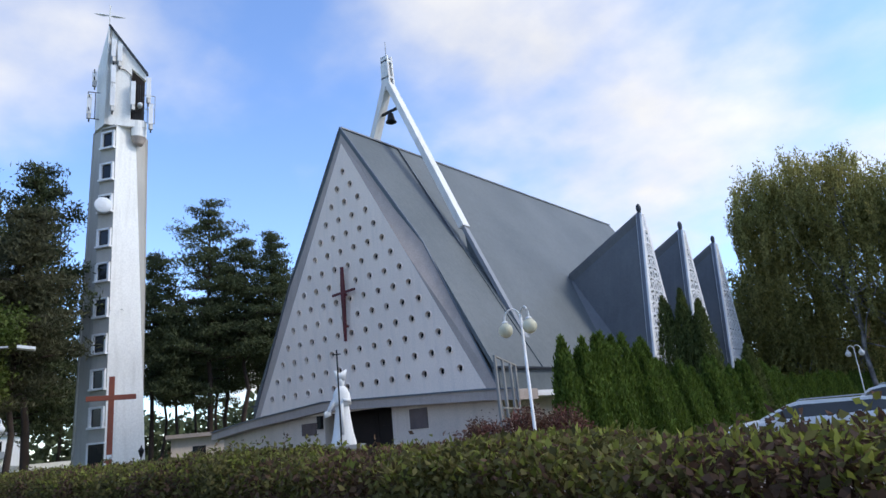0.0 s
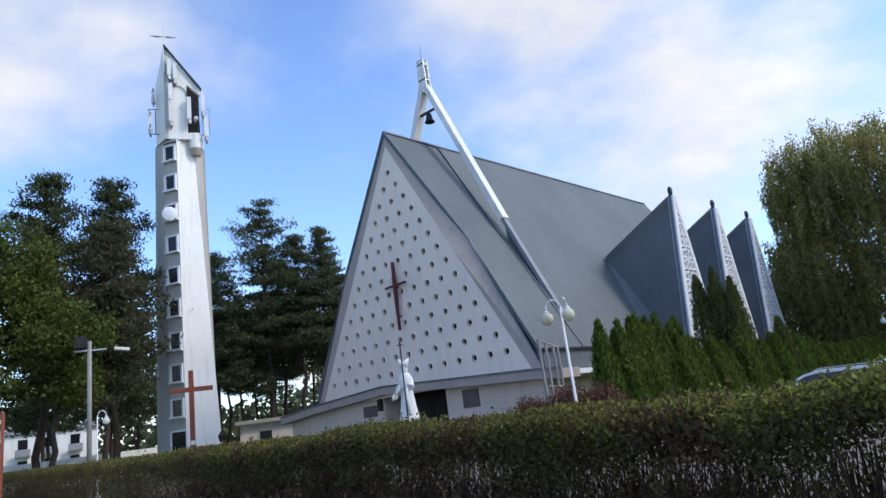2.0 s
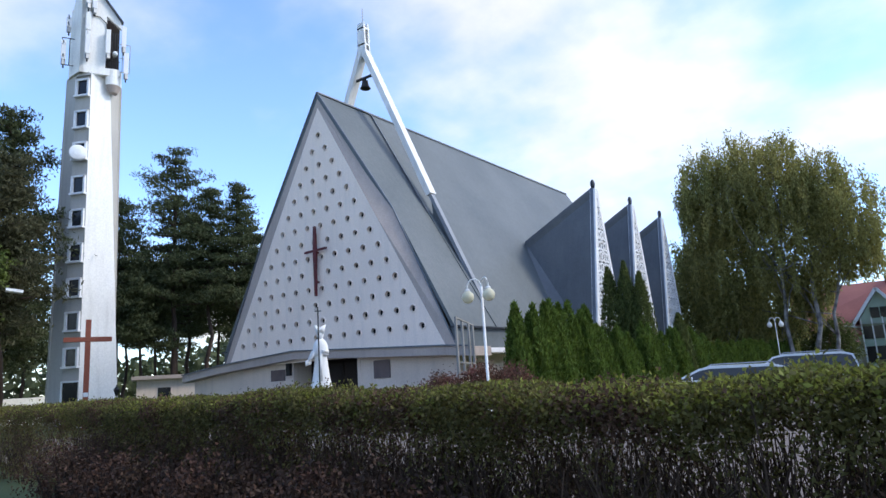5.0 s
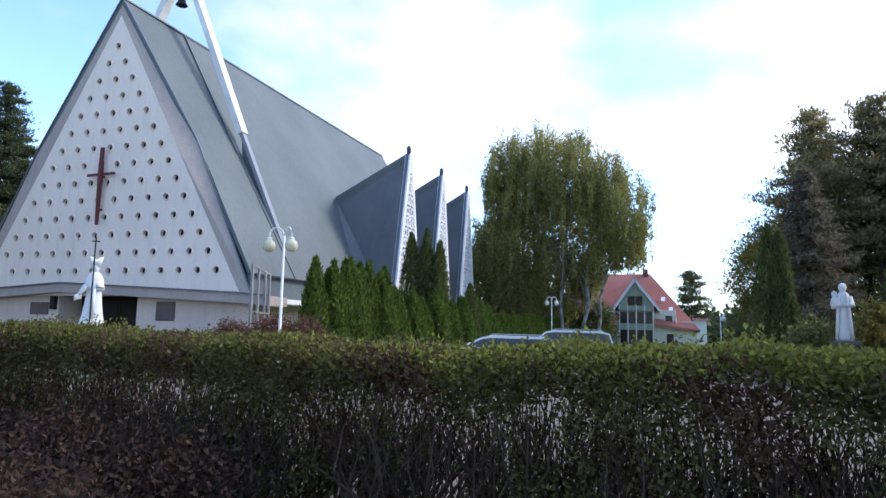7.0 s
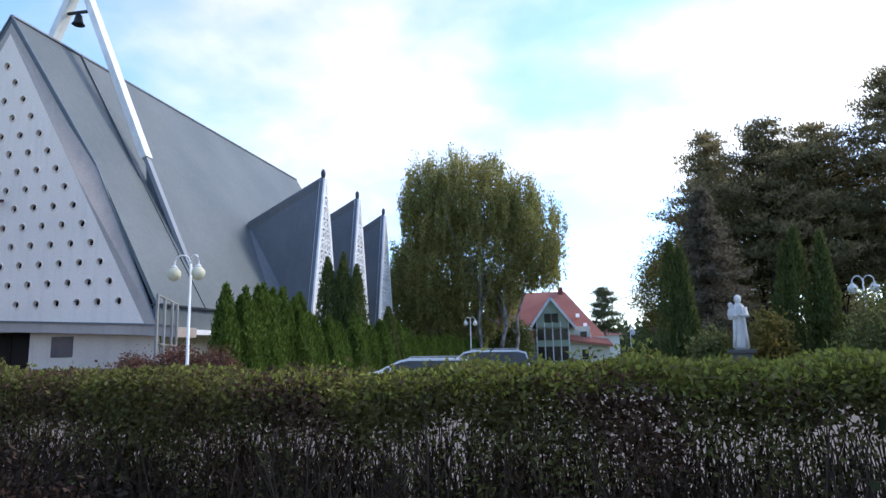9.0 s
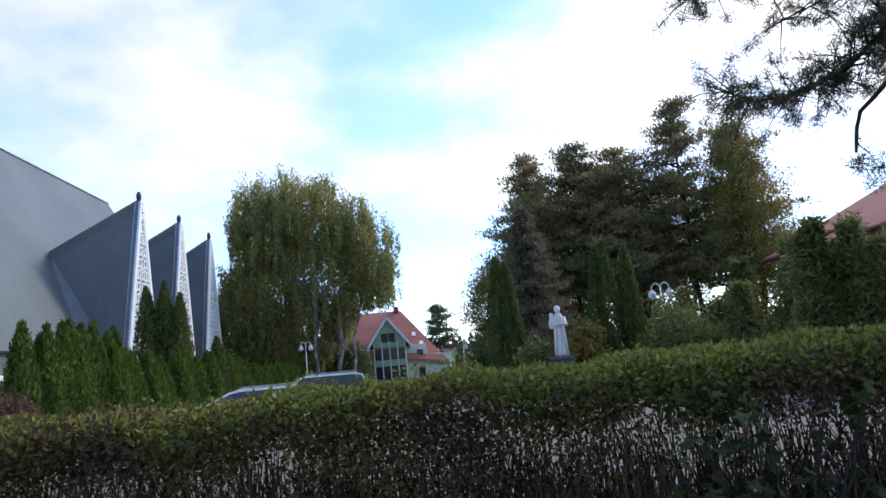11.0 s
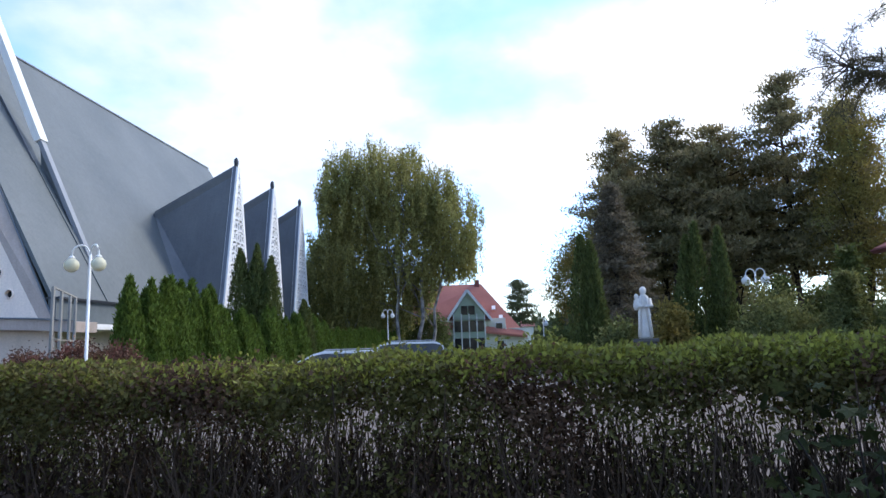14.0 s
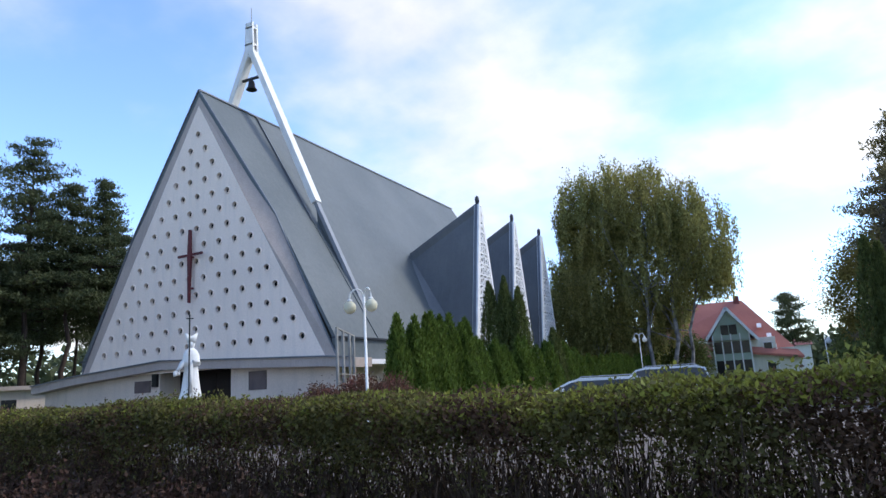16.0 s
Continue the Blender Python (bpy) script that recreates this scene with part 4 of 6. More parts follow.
    p4 = np.where(rng.random(len(s4)) < 0.6, 3.95 + 0.45 * rng.random(len(s4)), 4.4 + 0.55 * rng.random(len(s4)))
    clumps = np.repeat(place(s4, p4, z4), 9, axis=0) + rng.normal(size=(len(s4) * 9, 3)) * 0.06
    # small sprigs of a few leaves on the twigs
    m = 9000
    s5, z5 = spread_s(m), 0.05 + 1.2 * rng.random(m)
    loose = np.repeat(place(s5, 3.95 + 1.0 * rng.random(m), z5), 5, axis=0) + rng.normal(size=(m * 5, 3)) * 0.03
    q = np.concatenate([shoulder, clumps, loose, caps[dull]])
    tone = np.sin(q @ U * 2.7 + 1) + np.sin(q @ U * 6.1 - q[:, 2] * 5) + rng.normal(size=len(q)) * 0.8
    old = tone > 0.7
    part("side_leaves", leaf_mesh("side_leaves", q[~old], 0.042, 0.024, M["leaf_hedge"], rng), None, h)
    part("old_leaves", leaf_mesh("old_leaves", q[old], 0.04, 0.024, M["leaf_hedge_old"], rng), None, h, "brownish old leaves")
    g = Geo()
    for k in range(480):
        # each bush fans out from its own foot
        s0 = -8 + 21 * (k + rng.random()) / 400 if k < 400 else rng.uniform(13, 40)
        foot = hedge_at(s0, rng.uniform(4.05, 4.8), -0.02)
        for q in range(rng.integers(3, 7)):
            a = foot + Vector((rng.normal() * 0.05, rng.normal() * 0.05, 0))
            lean = Vector((rng.normal() * 0.22, rng.normal() * 0.14, rng.uniform(0.35, 0.65)))
            b = a + lean
            m = a.lerp(b, 0.5) + Vector((rng.normal() * 0.03, rng.normal() * 0.03, 0.02))
            r = rng.uniform(0.007, 0.015)
            g.tube([a, m, b], [r, r * 0.9, r * 0.8], 4)
            for j in range(rng.integers(2, 5)):
                f = rng.uniform(0.25, 1.0)
                o = m.lerp(b, f)
                c = o + Vector((rng.normal() * 0.17, rng.normal() * 0.12, rng.uniform(0.18, 0.4)))
                d = c + Vector((rng.normal() * 0.10, rng.normal() * 0.09, rng.uniform(0.2, 0.45)))
                g.tube([o, c, Vector((d.x, d.y, min(d.z, 1.42)))], [r * 0.65, r * 0.5, r * 0.25], 4)
                if rng.random() < 0.6:
                    e = o.lerp(c, 0.6)
                    g.tube([e, e + Vector((rng.normal() * 0.12, rng.normal() * 0.1, rng.uniform(0.1, 0.3)))], [r * 0.4, r * 0.2], 3)
    me = bpy.data.meshes.new("brushwood")
    me.from_pydata(g.v, [], g.f)
    me.materials.append(M["twig"])
    tagged(part("brushwood", me, None, h), kind="stuff")


hedge()


def hedge_sapling(s0, p0, height, n, seed):
    """A maple shoot grown through the hedge, with broad lobed leaves."""
    rng = np.random.default_rng(seed)
    t = thing("maple_sapling", "young maple shoot with broad leaves growing through the hedge", "sapling")
    g, leaves = Geo(), Geo()
    for k in range(n):
        a = hedge_at(s0 + rng.normal() * 0.06, p0, -0.02)
        b = hedge_at(s0 + rng.normal() * 0.2, p0 - abs(rng.normal()) * 0.14, rng.uniform(0.35, height))
        if k == 0:
            g.tube([a, a.lerp(b, 0.5) + Vector((0, 0, 0.1)), b], [0.008, 0.006, 0.003], 4)
        ax = Vector((rng.normal(), rng.normal() - 0.8, rng.normal() * 0.5 - 0.3)).normalized()
        side = ax.cross(Vector(rng.normal(size=3))).normalized()
        r = rng.uniform(0.035, 0.06)
        lift = ax.cross(side)
        ring = []
        for j, f in enumerate((0.35, 0.8, 0.7, 1.0, 0.78, 1.15, 0.78, 1.0, 0.7, 0.8, 0.35)):
            an = (j - 5) / 5 * 2.6
            ring.append(b + (ax * math.cos(an) + side * math.sin(an)) * r * f + lift * r * 0.18 * abs(math.sin(an)))
        leaves.add([tuple(v) for v in ring], [tuple(range(len(ring)))])
    tagged(part("stem", g, M["twig"], t), kind="stuff")
    tagged(part("leaves", leaves, M["leaf_sapling"], t), kind="stuff")


for s0, p0, height, n, seed in ((-1.4, 4.05, 1.3, 70, 1), (-2.0, 4.0, 1.25, 26, 2), (-0.6, 4.0, 0.8, 20, 3)):
    hedge_sapling(s0, p0, height, n, seed)

# ---- trees ----
def birch_tree():
    """Several pale trunks under one crown of hanging strands of small leaves."""
    rng = np.random.default_rng(21)
    t = thing("birch_tree", "spreading birches with drooping olive-green foliage and pale trunks", "tree", Matrix.Translation((-7.6, 58.0, 0)))
    blobs = [(-5.8, 0.4, 7.4, 2.4, 2.4, 3.6), (-5.4, 0, 14.6, 1.9, 2.5, 3.8), (-7.0, 0.8, 7.0, 2.0, 2.5, 5.0), (-2.2, 0, 15.8, 3.4, 3.2, 3.2), (-4.2, 0, 14.0, 3.0, 3.2, 4.4), (-4.3, 0, 8.4, 3.1, 3.2, 4.6), (0.2, 0, 14.8, 3.4, 3.6, 4.0), (0.8, 0, 10.0, 3.6, 3.4, 4.8), (4.9, -0.4, 11.2, 2.5, 3, 3.6), (3.4, 0.4, 13.8, 2.5, 3, 2.9), (-1.4, 0.8, 6.4, 3.2, 3, 3.2), (-5.6, 0, 4.8, 1.9, 2.5, 2.6), (2.6, 1.5, 6.2, 2.2, 2, 2.6), (-3.4, 0.5, 5.2, 2.4, 2.4, 2.6), (5.4, 0, 8.4, 1.8, 2, 3.0)]
    trunks = [(-2.4, 0, -3.2, 0.3, 15, 0.18), (-1.2, 0.6, -0.6, 0.4, 17, 0.18), (1.2, -1.4, 2.6, -1, 16, 0.2), (2.2, -1.2, 4.6, 0.2, 12, 0.16), (-0.2, -1.8, 0.4, -1.5, 16, 0.18), (-4.4, -1.3, -5.2, 0, 9, 0.14)]
    c, _ = blob_points(rng, blobs, 2200, 1, 0.1, 0.6)
    c = c * np.array([1.02, 1.0, 1.03]) + np.array([-0.2, 0, 0.75])
    g = Geo()
    for (x0, y0, x1, y1, h, r) in trunks:
        pts = limb(g, rng, (x0, y0, -0.1), (x1, y1, h), r, r * 0.25, 8, 0.03, 8)
        for k in range(16):
            s = pts[rng.integers(2, len(pts))]
            e = Vector(c[rng.integers(len(c))])
            if (e - s).length < 0.75 * h and e.z > s.z - 0.5:
                limb(g, rng, s, e, r * 0.28, 0.015, 4, 0.06, 5)
    part("trunk", g, M["bark_birch"], t, smooth=True)
    per = 92
    drop = rng.uniform(1.2, 4.6, len(c))
    u = rng.random((len(c), per)) ** 0.8
    wide = 0.22 - 0.15 * u
    p = np.stack([c[:, None, 0] + rng.normal(size=u.shape) * wide, c[:, None, 1] + rng.normal(size=u.shape) * wide, c[:, None, 2] + 0.5 - drop[:, None] * u], axis=2).reshape(-1, 3)
    part("crown", leaf_mesh("crown", p[p[:, 2] > 1.5 + np.clip((p[:, 0] - 0.8) * 1.9, 0, 5.2) + rng.random(len(p))], 0.24, 0.105, M["leaf_birch"], rng, droop=2.4), None, t)


birch_tree()
for x, y, h, cf, sp, sd in ((-60.5, 32.5, 20.5, 0.42, 3.6, 1), (-56.8, 36.0, 25.5, 0.38, 4.4, 2), (-55.0, 38.6, 21.5, 0.45, 3.6, 3), (-54.2, 41.3, 22.5, 0.42, 3.5, 4), (-62.0, 41.0, 21.0, 0.35, 4.5, 5), (-59.0, 34.0, 15.0, 0.4, 3.2, 6), (-57.5, 45.5, 19.0, 0.35, 4.0, 7), (-70.0, 45.0, 18.0, 0.45, 4.0, 41), (-68.0, 49.0, 19.0, 0.45, 4.0, 42), (-74.0, 41.0, 17.0, 0.45, 4.5, 43), (-66.0, 53.0, 17.0, 0.4, 4.2, 44), (-78.0, 47.0, 18.0, 0.4, 4.5, 45)):
    pine_tree(x, y, h, cf, sp * 1.15, sd)
for x, y, h, cf, sp, sd, mt in ((-47.5, 13.6, 21.0, 0.45, 4.0, 8, "needle"), (-45.6, 17.2, 20.5, 0.40, 4.2, 9, "needle"), (-39.9, 14.6, 15.4, 0.32, 3.7, 10, "needle_mid"), (-49.0, 8.0, 19.0, 0.4, 4.0, 12, "needle"), (-52.0, 19.3, 13.5, 0.3, 3.2, 13, "needle")):
    pine_tree(x, y, h, cf, sp, sd, mt)
for x, y, h, cf, sp, sd in ((-72.0, 4.0, 15.0, 0.3, 4.6, 61), (-76.0, 12.0, 16.0, 0.3, 4.8, 62), (-70.0, 20.0, 15.5, 0.32, 4.4, 63), (-82.0, 24.0, 17.0, 0.3, 5.0, 64), (-66.0, 27.0, 15.0, 0.35, 4.2, 65), (-84.0, 6.0, 17.0, 0.28, 5.2, 66), (-60.0, 22.0, 14.5, 0.4, 3.6, 67)):
    pine_tree(x, y, h, cf, sp, sd, "needle", 0.6, leaf=0.42, branches=34)
leafy_tree("maple_tree", "full green maple beginning to yellow, with dark trunk", [(0, 0, 9.6, 3.6, 3.6, 2.6), (1.8, 2.6, 8.0, 2.8, 2.8, 1.8), (-1, -3.2, 8.6, 3.2, 3.2, 2.6), (1.0, 0.6, 12.0, 2.6, 2.6, 1.9), (1.4, 3.2, 5.6, 2.2, 2.0, 1.2), (0.5, -1.6, 6.0, 3.2, 3.2, 1.5), (-0.6, -3.8, 5.4, 2.6, 2.4, 1.2), (0.4, -2.4, 11.2, 2.4, 2.2, 1.6)],
           [(0, 0, 0.5, 0.5, 11, 0.26), (-1.5, -3, -1.2, -3, 10, 0.22), (1.2, 2.4, 2, 3, 9, 0.18)], 31, "leaf_maple", 900, 56, 0.34, 0.2, 0.15, base=(-39.5, 8.8), limbs=16, flat=0.5)


def bare_tree(x, y, h, seed):
    """A leafless tree: a trunk that forks again and again into thin twigs."""
    rng = np.random.default_rng(seed)
    t = thing("bare_tree", "leafless grey tree with a fan of fine twigs", "tree", Matrix.Translation((x, y, 0)))
    g = Geo()

    def fork(a, d, length, r, depth):
        b = a + d * length
        g.tube([a, a.lerp(b, 0.5) + Vector(rng.normal(size=3)) * length * 0.05, b], [r, r * 0.85, r * 0.65], 5)
        if depth:
            for k in range(3):
                e = (d + Vector(rng.normal(size=3)) * 0.42 + Vector((0, 0, 0.12))).normalized()
                fork(a.lerp(b, rng.uniform(0.6, 1.0)), e, length * rng.uniform(0.55, 0.8), r * 0.55, depth - 1)

    fork(Vector((0, 0, -0.1)), Vector((0, 0, 1)), h * 0.42, 0.2, 5)
    part("trunk", g, M["twig_grey"], t, smooth=True)


bare_tree(-62.0, 9.5, 21.0, 77)

# thujas along the church side
rng = np.random.default_rng(5)
for k in range(13):
    f = k / 12
    x, y = -11.75 + 0.9 * f + rng.normal() * 0.12, 21.3 + 8.6 * f + rng.normal() * 0.1
    thuja(x, y, rng.uniform(3.7, 4.3) - 0.8 * f * (k > 7), rng.uniform(0.62, 0.74), 100 + k, n=4200)
for k in range(9):
    f = k / 8
    thuja(-10.7 + 0.5 * f + rng.normal() * 0.1, 31.2 + 9 * f, rng.uniform(2.9, 3.5), 0.7, 120 + k, n=2600)
for k in range(16):
    f = k / 15
    thuja(-10.0 + 2.0 * f, 41.5 + 18 * f, rng.uniform(2.3, 2.75), 0.66, 140 + k, n=2600, tips=2)
for k, (x, y, h, r) in enumerate(((-12.9, 33.6, 6.7, 0.85), (-12.1, 33.9, 6.95, 0.85), (-11.4, 34.1, 6.3, 0.8), (-12.3, 35.0, 6.0, 0.9))):
    thuja(x, y, h, r, 160 + k, "thuja_dark", 2, 5200, "tall dark green thuja beside the church", "tall thujas")
thuja(-10.35, 36.6, 4.1, 0.75, 170, "thuja_dark", 2, 3200, "dark green thuja with brownish tips", "tall thujas")

# grove beyond the right-hand statue
for x, y, h, cf, sp, sd, mt in ((9.4, 46, 16.0, 0.35, 3.2, 41, "needle_brown"), (12.6, 44.5, 16.2, 0.35, 4.0, 42, "needle_grove"), (15.6, 44, 15.4, 0.3, 4.6, 43, "needle_brown"), (19.4, 42.6, 18.2, 0.3, 4.0, 44, "needle_grove"), (22.2, 41.0, 15.5, 0.3, 4.2, 45, "needle_brown"), (16.0, 50.0, 16.0, 0.25, 5.0, 46, "needle_grove"), (11.6, 52.0, 15.0, 0.25, 4.0, 47, "needle_grove")):
    pine_tree(x, y, h, cf, sp, sd, mt)
thuja(3.9, 26.9, 5.6, 0.72, 180, "thuja_dark", 2, 5200, "tall dark thuja behind the stone statue", "garden thujas")
thuja(4.25, 26.7, 5.3, 0.62, 181, "thuja_dark", 1, 4000, "tall dark thuja behind the stone statue", "garden thujas")
thuja(8.15, 25.95, 5.75, 0.62, 182, "thuja_dark", 2, 5200, "tall thuja with lighter green flank", "garden thujas")
thuja(8.95, 25.7, 5.5, 0.58, 183, "thuja_dark", 2, 4000, "tall thuja with lighter green flank", "garden thujas")
leafy_tree("grove_tree", "dense brownish-green crown in the middle of the grove", [(-3, 0, 9, 4.5, 3, 4.5), (2, 0, 10, 4.5, 3, 4.6), (6, -1, 9, 4, 3, 4.5), (-5.5, 0, 6, 3, 3, 3.5)], [(-2, 0, -2.5, 0, 11, 0.22), (2.5, 0, 2.4, 0, 12, 0.24), (6, 0, 6.5, 0, 11, 0.2)], 51, "needle_brown", 1300, 40, 0.42, 0.26, 0.09, base=(14.5, 46.5))
leafy_tree("autumn_tree", "tall tree with thinning rust-tinged foliage and dark trunk", [(0, 0, 7.5, 3.0, 2.7, 3.2), (0.2, 0, 10.6, 2.6, 2.3, 3.2), (0, 0, 13.4, 1.6, 1.5, 2.8), (0.9, -0.6, 5.2, 3.0, 2.4, 2.0)], [(0, 0, 0.1, 0, 15.5, 0.26)], 52, "leaf_autumn", 620, 44, 0.32, 0.16, 0.09, base=(21.6, 39.0), limbs=30, shell=0.3)
leafy_tree("autumn_tree", "rounded olive and ochre tree at the grove's edge", [(0, 0, 5.2, 2.4, 2.4, 3.4), (1.6, 0, 4.2, 2, 2, 3)], [(0, 0, 0.2, 0, 6, 0.16)], 53, "leaf_autumn", 700, 52, 0.3, 0.15, 0.09, base=(6.4, 45.0))


def spruce(x, y, h, r, seed, mat="needle_blue", name="spruce_tree", label="conical spruce with bluish and browning boughs", category="tree", power=0.8, boughs=150, leaf=0.24, droop=0.18, tufts=16):
    """A conifer of drooping boughs set round one stem, ragged at the tips."""
    rng = np.random.default_rng(seed)
    t = thing(name, label, category, Matrix.Translation((x, y, 0)))
    g = Geo()
    limb(g, rng, (0, 0, -0.1), (0, 0, h), 0.017 * h, 0.015, 8, 0.005, 8)
    pts = []
    for k in range(boughs):
        f = (k + rng.random()) / boughs
        z, reach, az = 0.2 + f * (h - 0.35), r * (1 - f) ** power * rng.uniform(0.6, 1.15) + 0.08, k * 2.399
        a = Vector((0, 0, z))
        b = Vector((math.cos(az) * reach, math.sin(az) * reach, z + reach * (rng.normal() * 0.12 - droop)))
        g.tube([a, b], [0.025, 0.008], 4)
        for q in np.linspace(0.2, 1.05, 9):
            pts.append(a.lerp(b, q))
    part("trunk", g, M["bark_dark"], t)
    p = np.repeat(np.array(pts), tufts, axis=0) + rng.normal(size=(len(pts) * tufts, 3)) * np.array([0.6, 0.6, 0.36]) * leaf
    part("crown", leaf_mesh("crown", p, leaf, leaf * 0.29, M[mat], rng, up=0.2), None, t)


spruce(6.5, 33.5, 9.3, 3.0, 61)
pine_tree(4.8, 110, 11.5, 0.35, 3.4, 62, leaf=0.42, branches=20, dens=0.8)
for k, (x, y, h, r, mt) in enumerate(((11.4, 21.8, 3.5, 1.5, "juniper"), (12.7, 20.8, 4.0, 1.5, "juniper"), (13.9, 19.9, 4.3, 1.6, "thuja_dark"), (14.8, 18.9, 4.2, 1.5, "juniper"), (15.4, 18.2, 3.3, 1.2, "juniper"), (12.0, 22.6, 4.4, 1.1, "thuja_dark"), (10.6, 24.6, 3.6, 1.3, "thuja_dark"), (13.2, 21.5, 4.9, 0.7, "juniper"),
                                        (10.35, 16.2, 4.15, 0.8, "juniper"), (10.95, 16.0, 3.5, 1.0, "thuja_dark"), (11.75, 15.3, 3.8, 0.9, "juniper"), (11.3, 15.7, 4.3, 0.5, "juniper"), (10.6, 16.05, 4.45, 0.38, "thuja_dark"))):
    spruce(x, y, h, r * 0.74, 70 + k, mt, "conifer_shrub", "large untrimmed evergreen with shaggy drooping sprays", "shrub", 0.85, 58, 0.2, 0.1, 12)
for k, (x, y, h, r) in enumerate(((-8.6, 61.5, 6.2, 2.4), (-5.6, 62.0, 5.0, 2.0), (-11.5, 61.0, 6.6, 2.6), (-13.6, 60.0, 6.0, 2.2))):
    shrub("evergreen_shrub", "dark undergrowth behind the birch trunks", [(0, 0, h * 0.42, r, r * 0.8, h * 0.5)], 310 + k, "thuja_dark", 420, 16, 0.2, 0.26, 0.11, (x, y), 0.3)
for k, (x, y, h, r) in enumerate(((9.0, 62.0, 6.0, 3.2), (15.0, 62.0, 6.5, 3.6), (21.5, 59.0, 6.0, 3.6), (27.0, 54.0, 6.0, 3.4), (31.0, 48.0, 6.0, 3.4))):
    shrub("evergreen_shrub", "dark evergreen thicket behind the grove", [(0, 0, h * 0.42, r, r * 0.7, h * 0.5)], 330 + k, "thuja_dark", 620, 18, 0.26, 0.34, 0.14, (x, y), 0.3)
shrub("juniper_shrub", "broad rounded juniper beside the thujas", [(0, 0, 1.5, 1.35, 1.2, 1.75), (0.7, 0, 1.2, 1.3, 1.0, 1.5), (1.3, -0.2, 0.9, 1.0, 0.9, 1.2)], 81, "juniper", 620, 20, 0.13, 0.14, 0.06, (9.5, 23.2), 0.4)
shrub("juniper_shrub", "low bluish juniper at the statue's foot", [(0, 0, 1.0, 0.8, 0.8, 1.2)], 82, "juniper", 260, 16, 0.12, 0.18, 0.07, (4.9, 25.6), 0.4)
shrub("rust_shrub", "rusty green shrub beside the stone statue", [(0, 0, 1.3, 0.7, 0.7, 1.5)], 83, "leaf_autumn", 260, 16, 0.13, 0.16, 0.09, (6.75, 24.8), 0.3)
shrub("evergreen_shrub", "dark evergreen shrub at the garden's edge", [(0, 0, 1.0, 0.9, 0.9, 1.2)], 84, "thuja_dark", 300, 16, 0.15, 0.22, 0.09, (3.6, 32.0), 0.3)
for k, (x, y, r, h) in enumerate(((12.6, 35.5, 1.9, 2.5), (15.4, 34.6, 2.0, 2.7), (18.3, 33.4, 2.0, 2.6), (9.6, 36.6, 1.7, 2.3))):
    shrub("evergreen_shrub", "dark evergreen undergrowth below the grove", [(0, 0, h * 0.42, r, r * 0.8, h * 0.5)], 210 + k, "thuja_dark", 420, 16, 0.18, 0.26, 0.11, (x, y), 0.3)
shrub("barberry_shrub", "low reddish barberry before the church", [(-1.0, -0.6, 0.9, 0.9, 0.7, 0.85), (0, 0, 1.0, 0.9, 0.7, 0.95), (0.9, 0.5, 0.95, 0.8, 0.7, 0.85)], 85, "leaf_barberry", 900, 22, 0.11, 0.09, 0.045, (-11.35, 17.7), 0.5)
shrub("red_shrub", "dark wine-red shrub in front of the hedge", [(0, 0, 0.46, 0.75, 0.5, 0.46), (-0.7, 0.35, 0.45, 0.6, 0.45, 0.45), (0.75, 0.5, 0.36, 0.55, 0.35, 0.34)], 86, "leaf_red", 700, 16, 0.07, 0.045, 0.022, (-2.75, 2.35), 0.4, 0.3, 40)

for k, s in enumerate((4.6, 6.6, 8.8, 11.2)):
    q = hedge_at(s, 3.25 + 0.1 * (k % 2), 0)
    shrub("red_shrub", "dark wine-red shrub in front of the hedge", [(0, 0, 0.5, 0.9, 0.5, 0.5), (0.8, 0.1, 0.42, 0.8, 0.45, 0.42)], 190 + k, "leaf_red", 420, 16, 0.08, 0.05, 0.026, (q.x, q.y), 0.4, 0.3, 24)

# maple sapling growing through the hedge
def sapling():
    rng = np.random.default_rng(90)
    t = thing("maple_sapling", "young maple with broad leaves growing through the hedge", "sapling", Matrix.Translation((1.95, 3.45, 0)))
    g = Geo()
    pts = []
    for k in range(7):
        a = Vector((0, 0, 0))
        b = Vector((rng.normal() * 0.28, rng.normal() * 0.1, rng.uniform(0.9, 1.5)))
        q = limb(g, rng, a, b, 0.012, 0.004, 5, 0.03, 5)
        for p in q[2:]:
            for j in range(4):
                pts.append(p + Vector(rng.normal(size=3)) * 0.10)
    tagged(part("stem", g, M["bark_dark"], t), kind="stuff")
    lf = Geo()
    for p in pts:
        r = Euler((rng.normal() * 0.5 + 0.5, rng.normal() * 0.5, rng.random() * 6.28)).to_matrix()
        s = rng.uniform(0.032, 0.062)
        star = [(math.sin(a * math.pi / 5) * (1.0 if a % 2 == 0 else 0.52), math.cos(a * math.pi / 5) * (1.0 if a % 2 == 0 else 0.52)) for a in range(10)]
        lf.add([p + r @ Vector((0, 0, 0.12 * s))] + [p + r @ Vector((x * s, y * s, 0)) for x, y in star], [(0, 1 + i, 1 + (i + 1) % 10) for i in range(10)])
    me = bpy.data.meshes.new("leaves")
    me.from_pydata(lf.v, [], lf.f)
    me.materials.append(M["leaf_sapling"])
    part("leaves", me, None, t)


sapling()


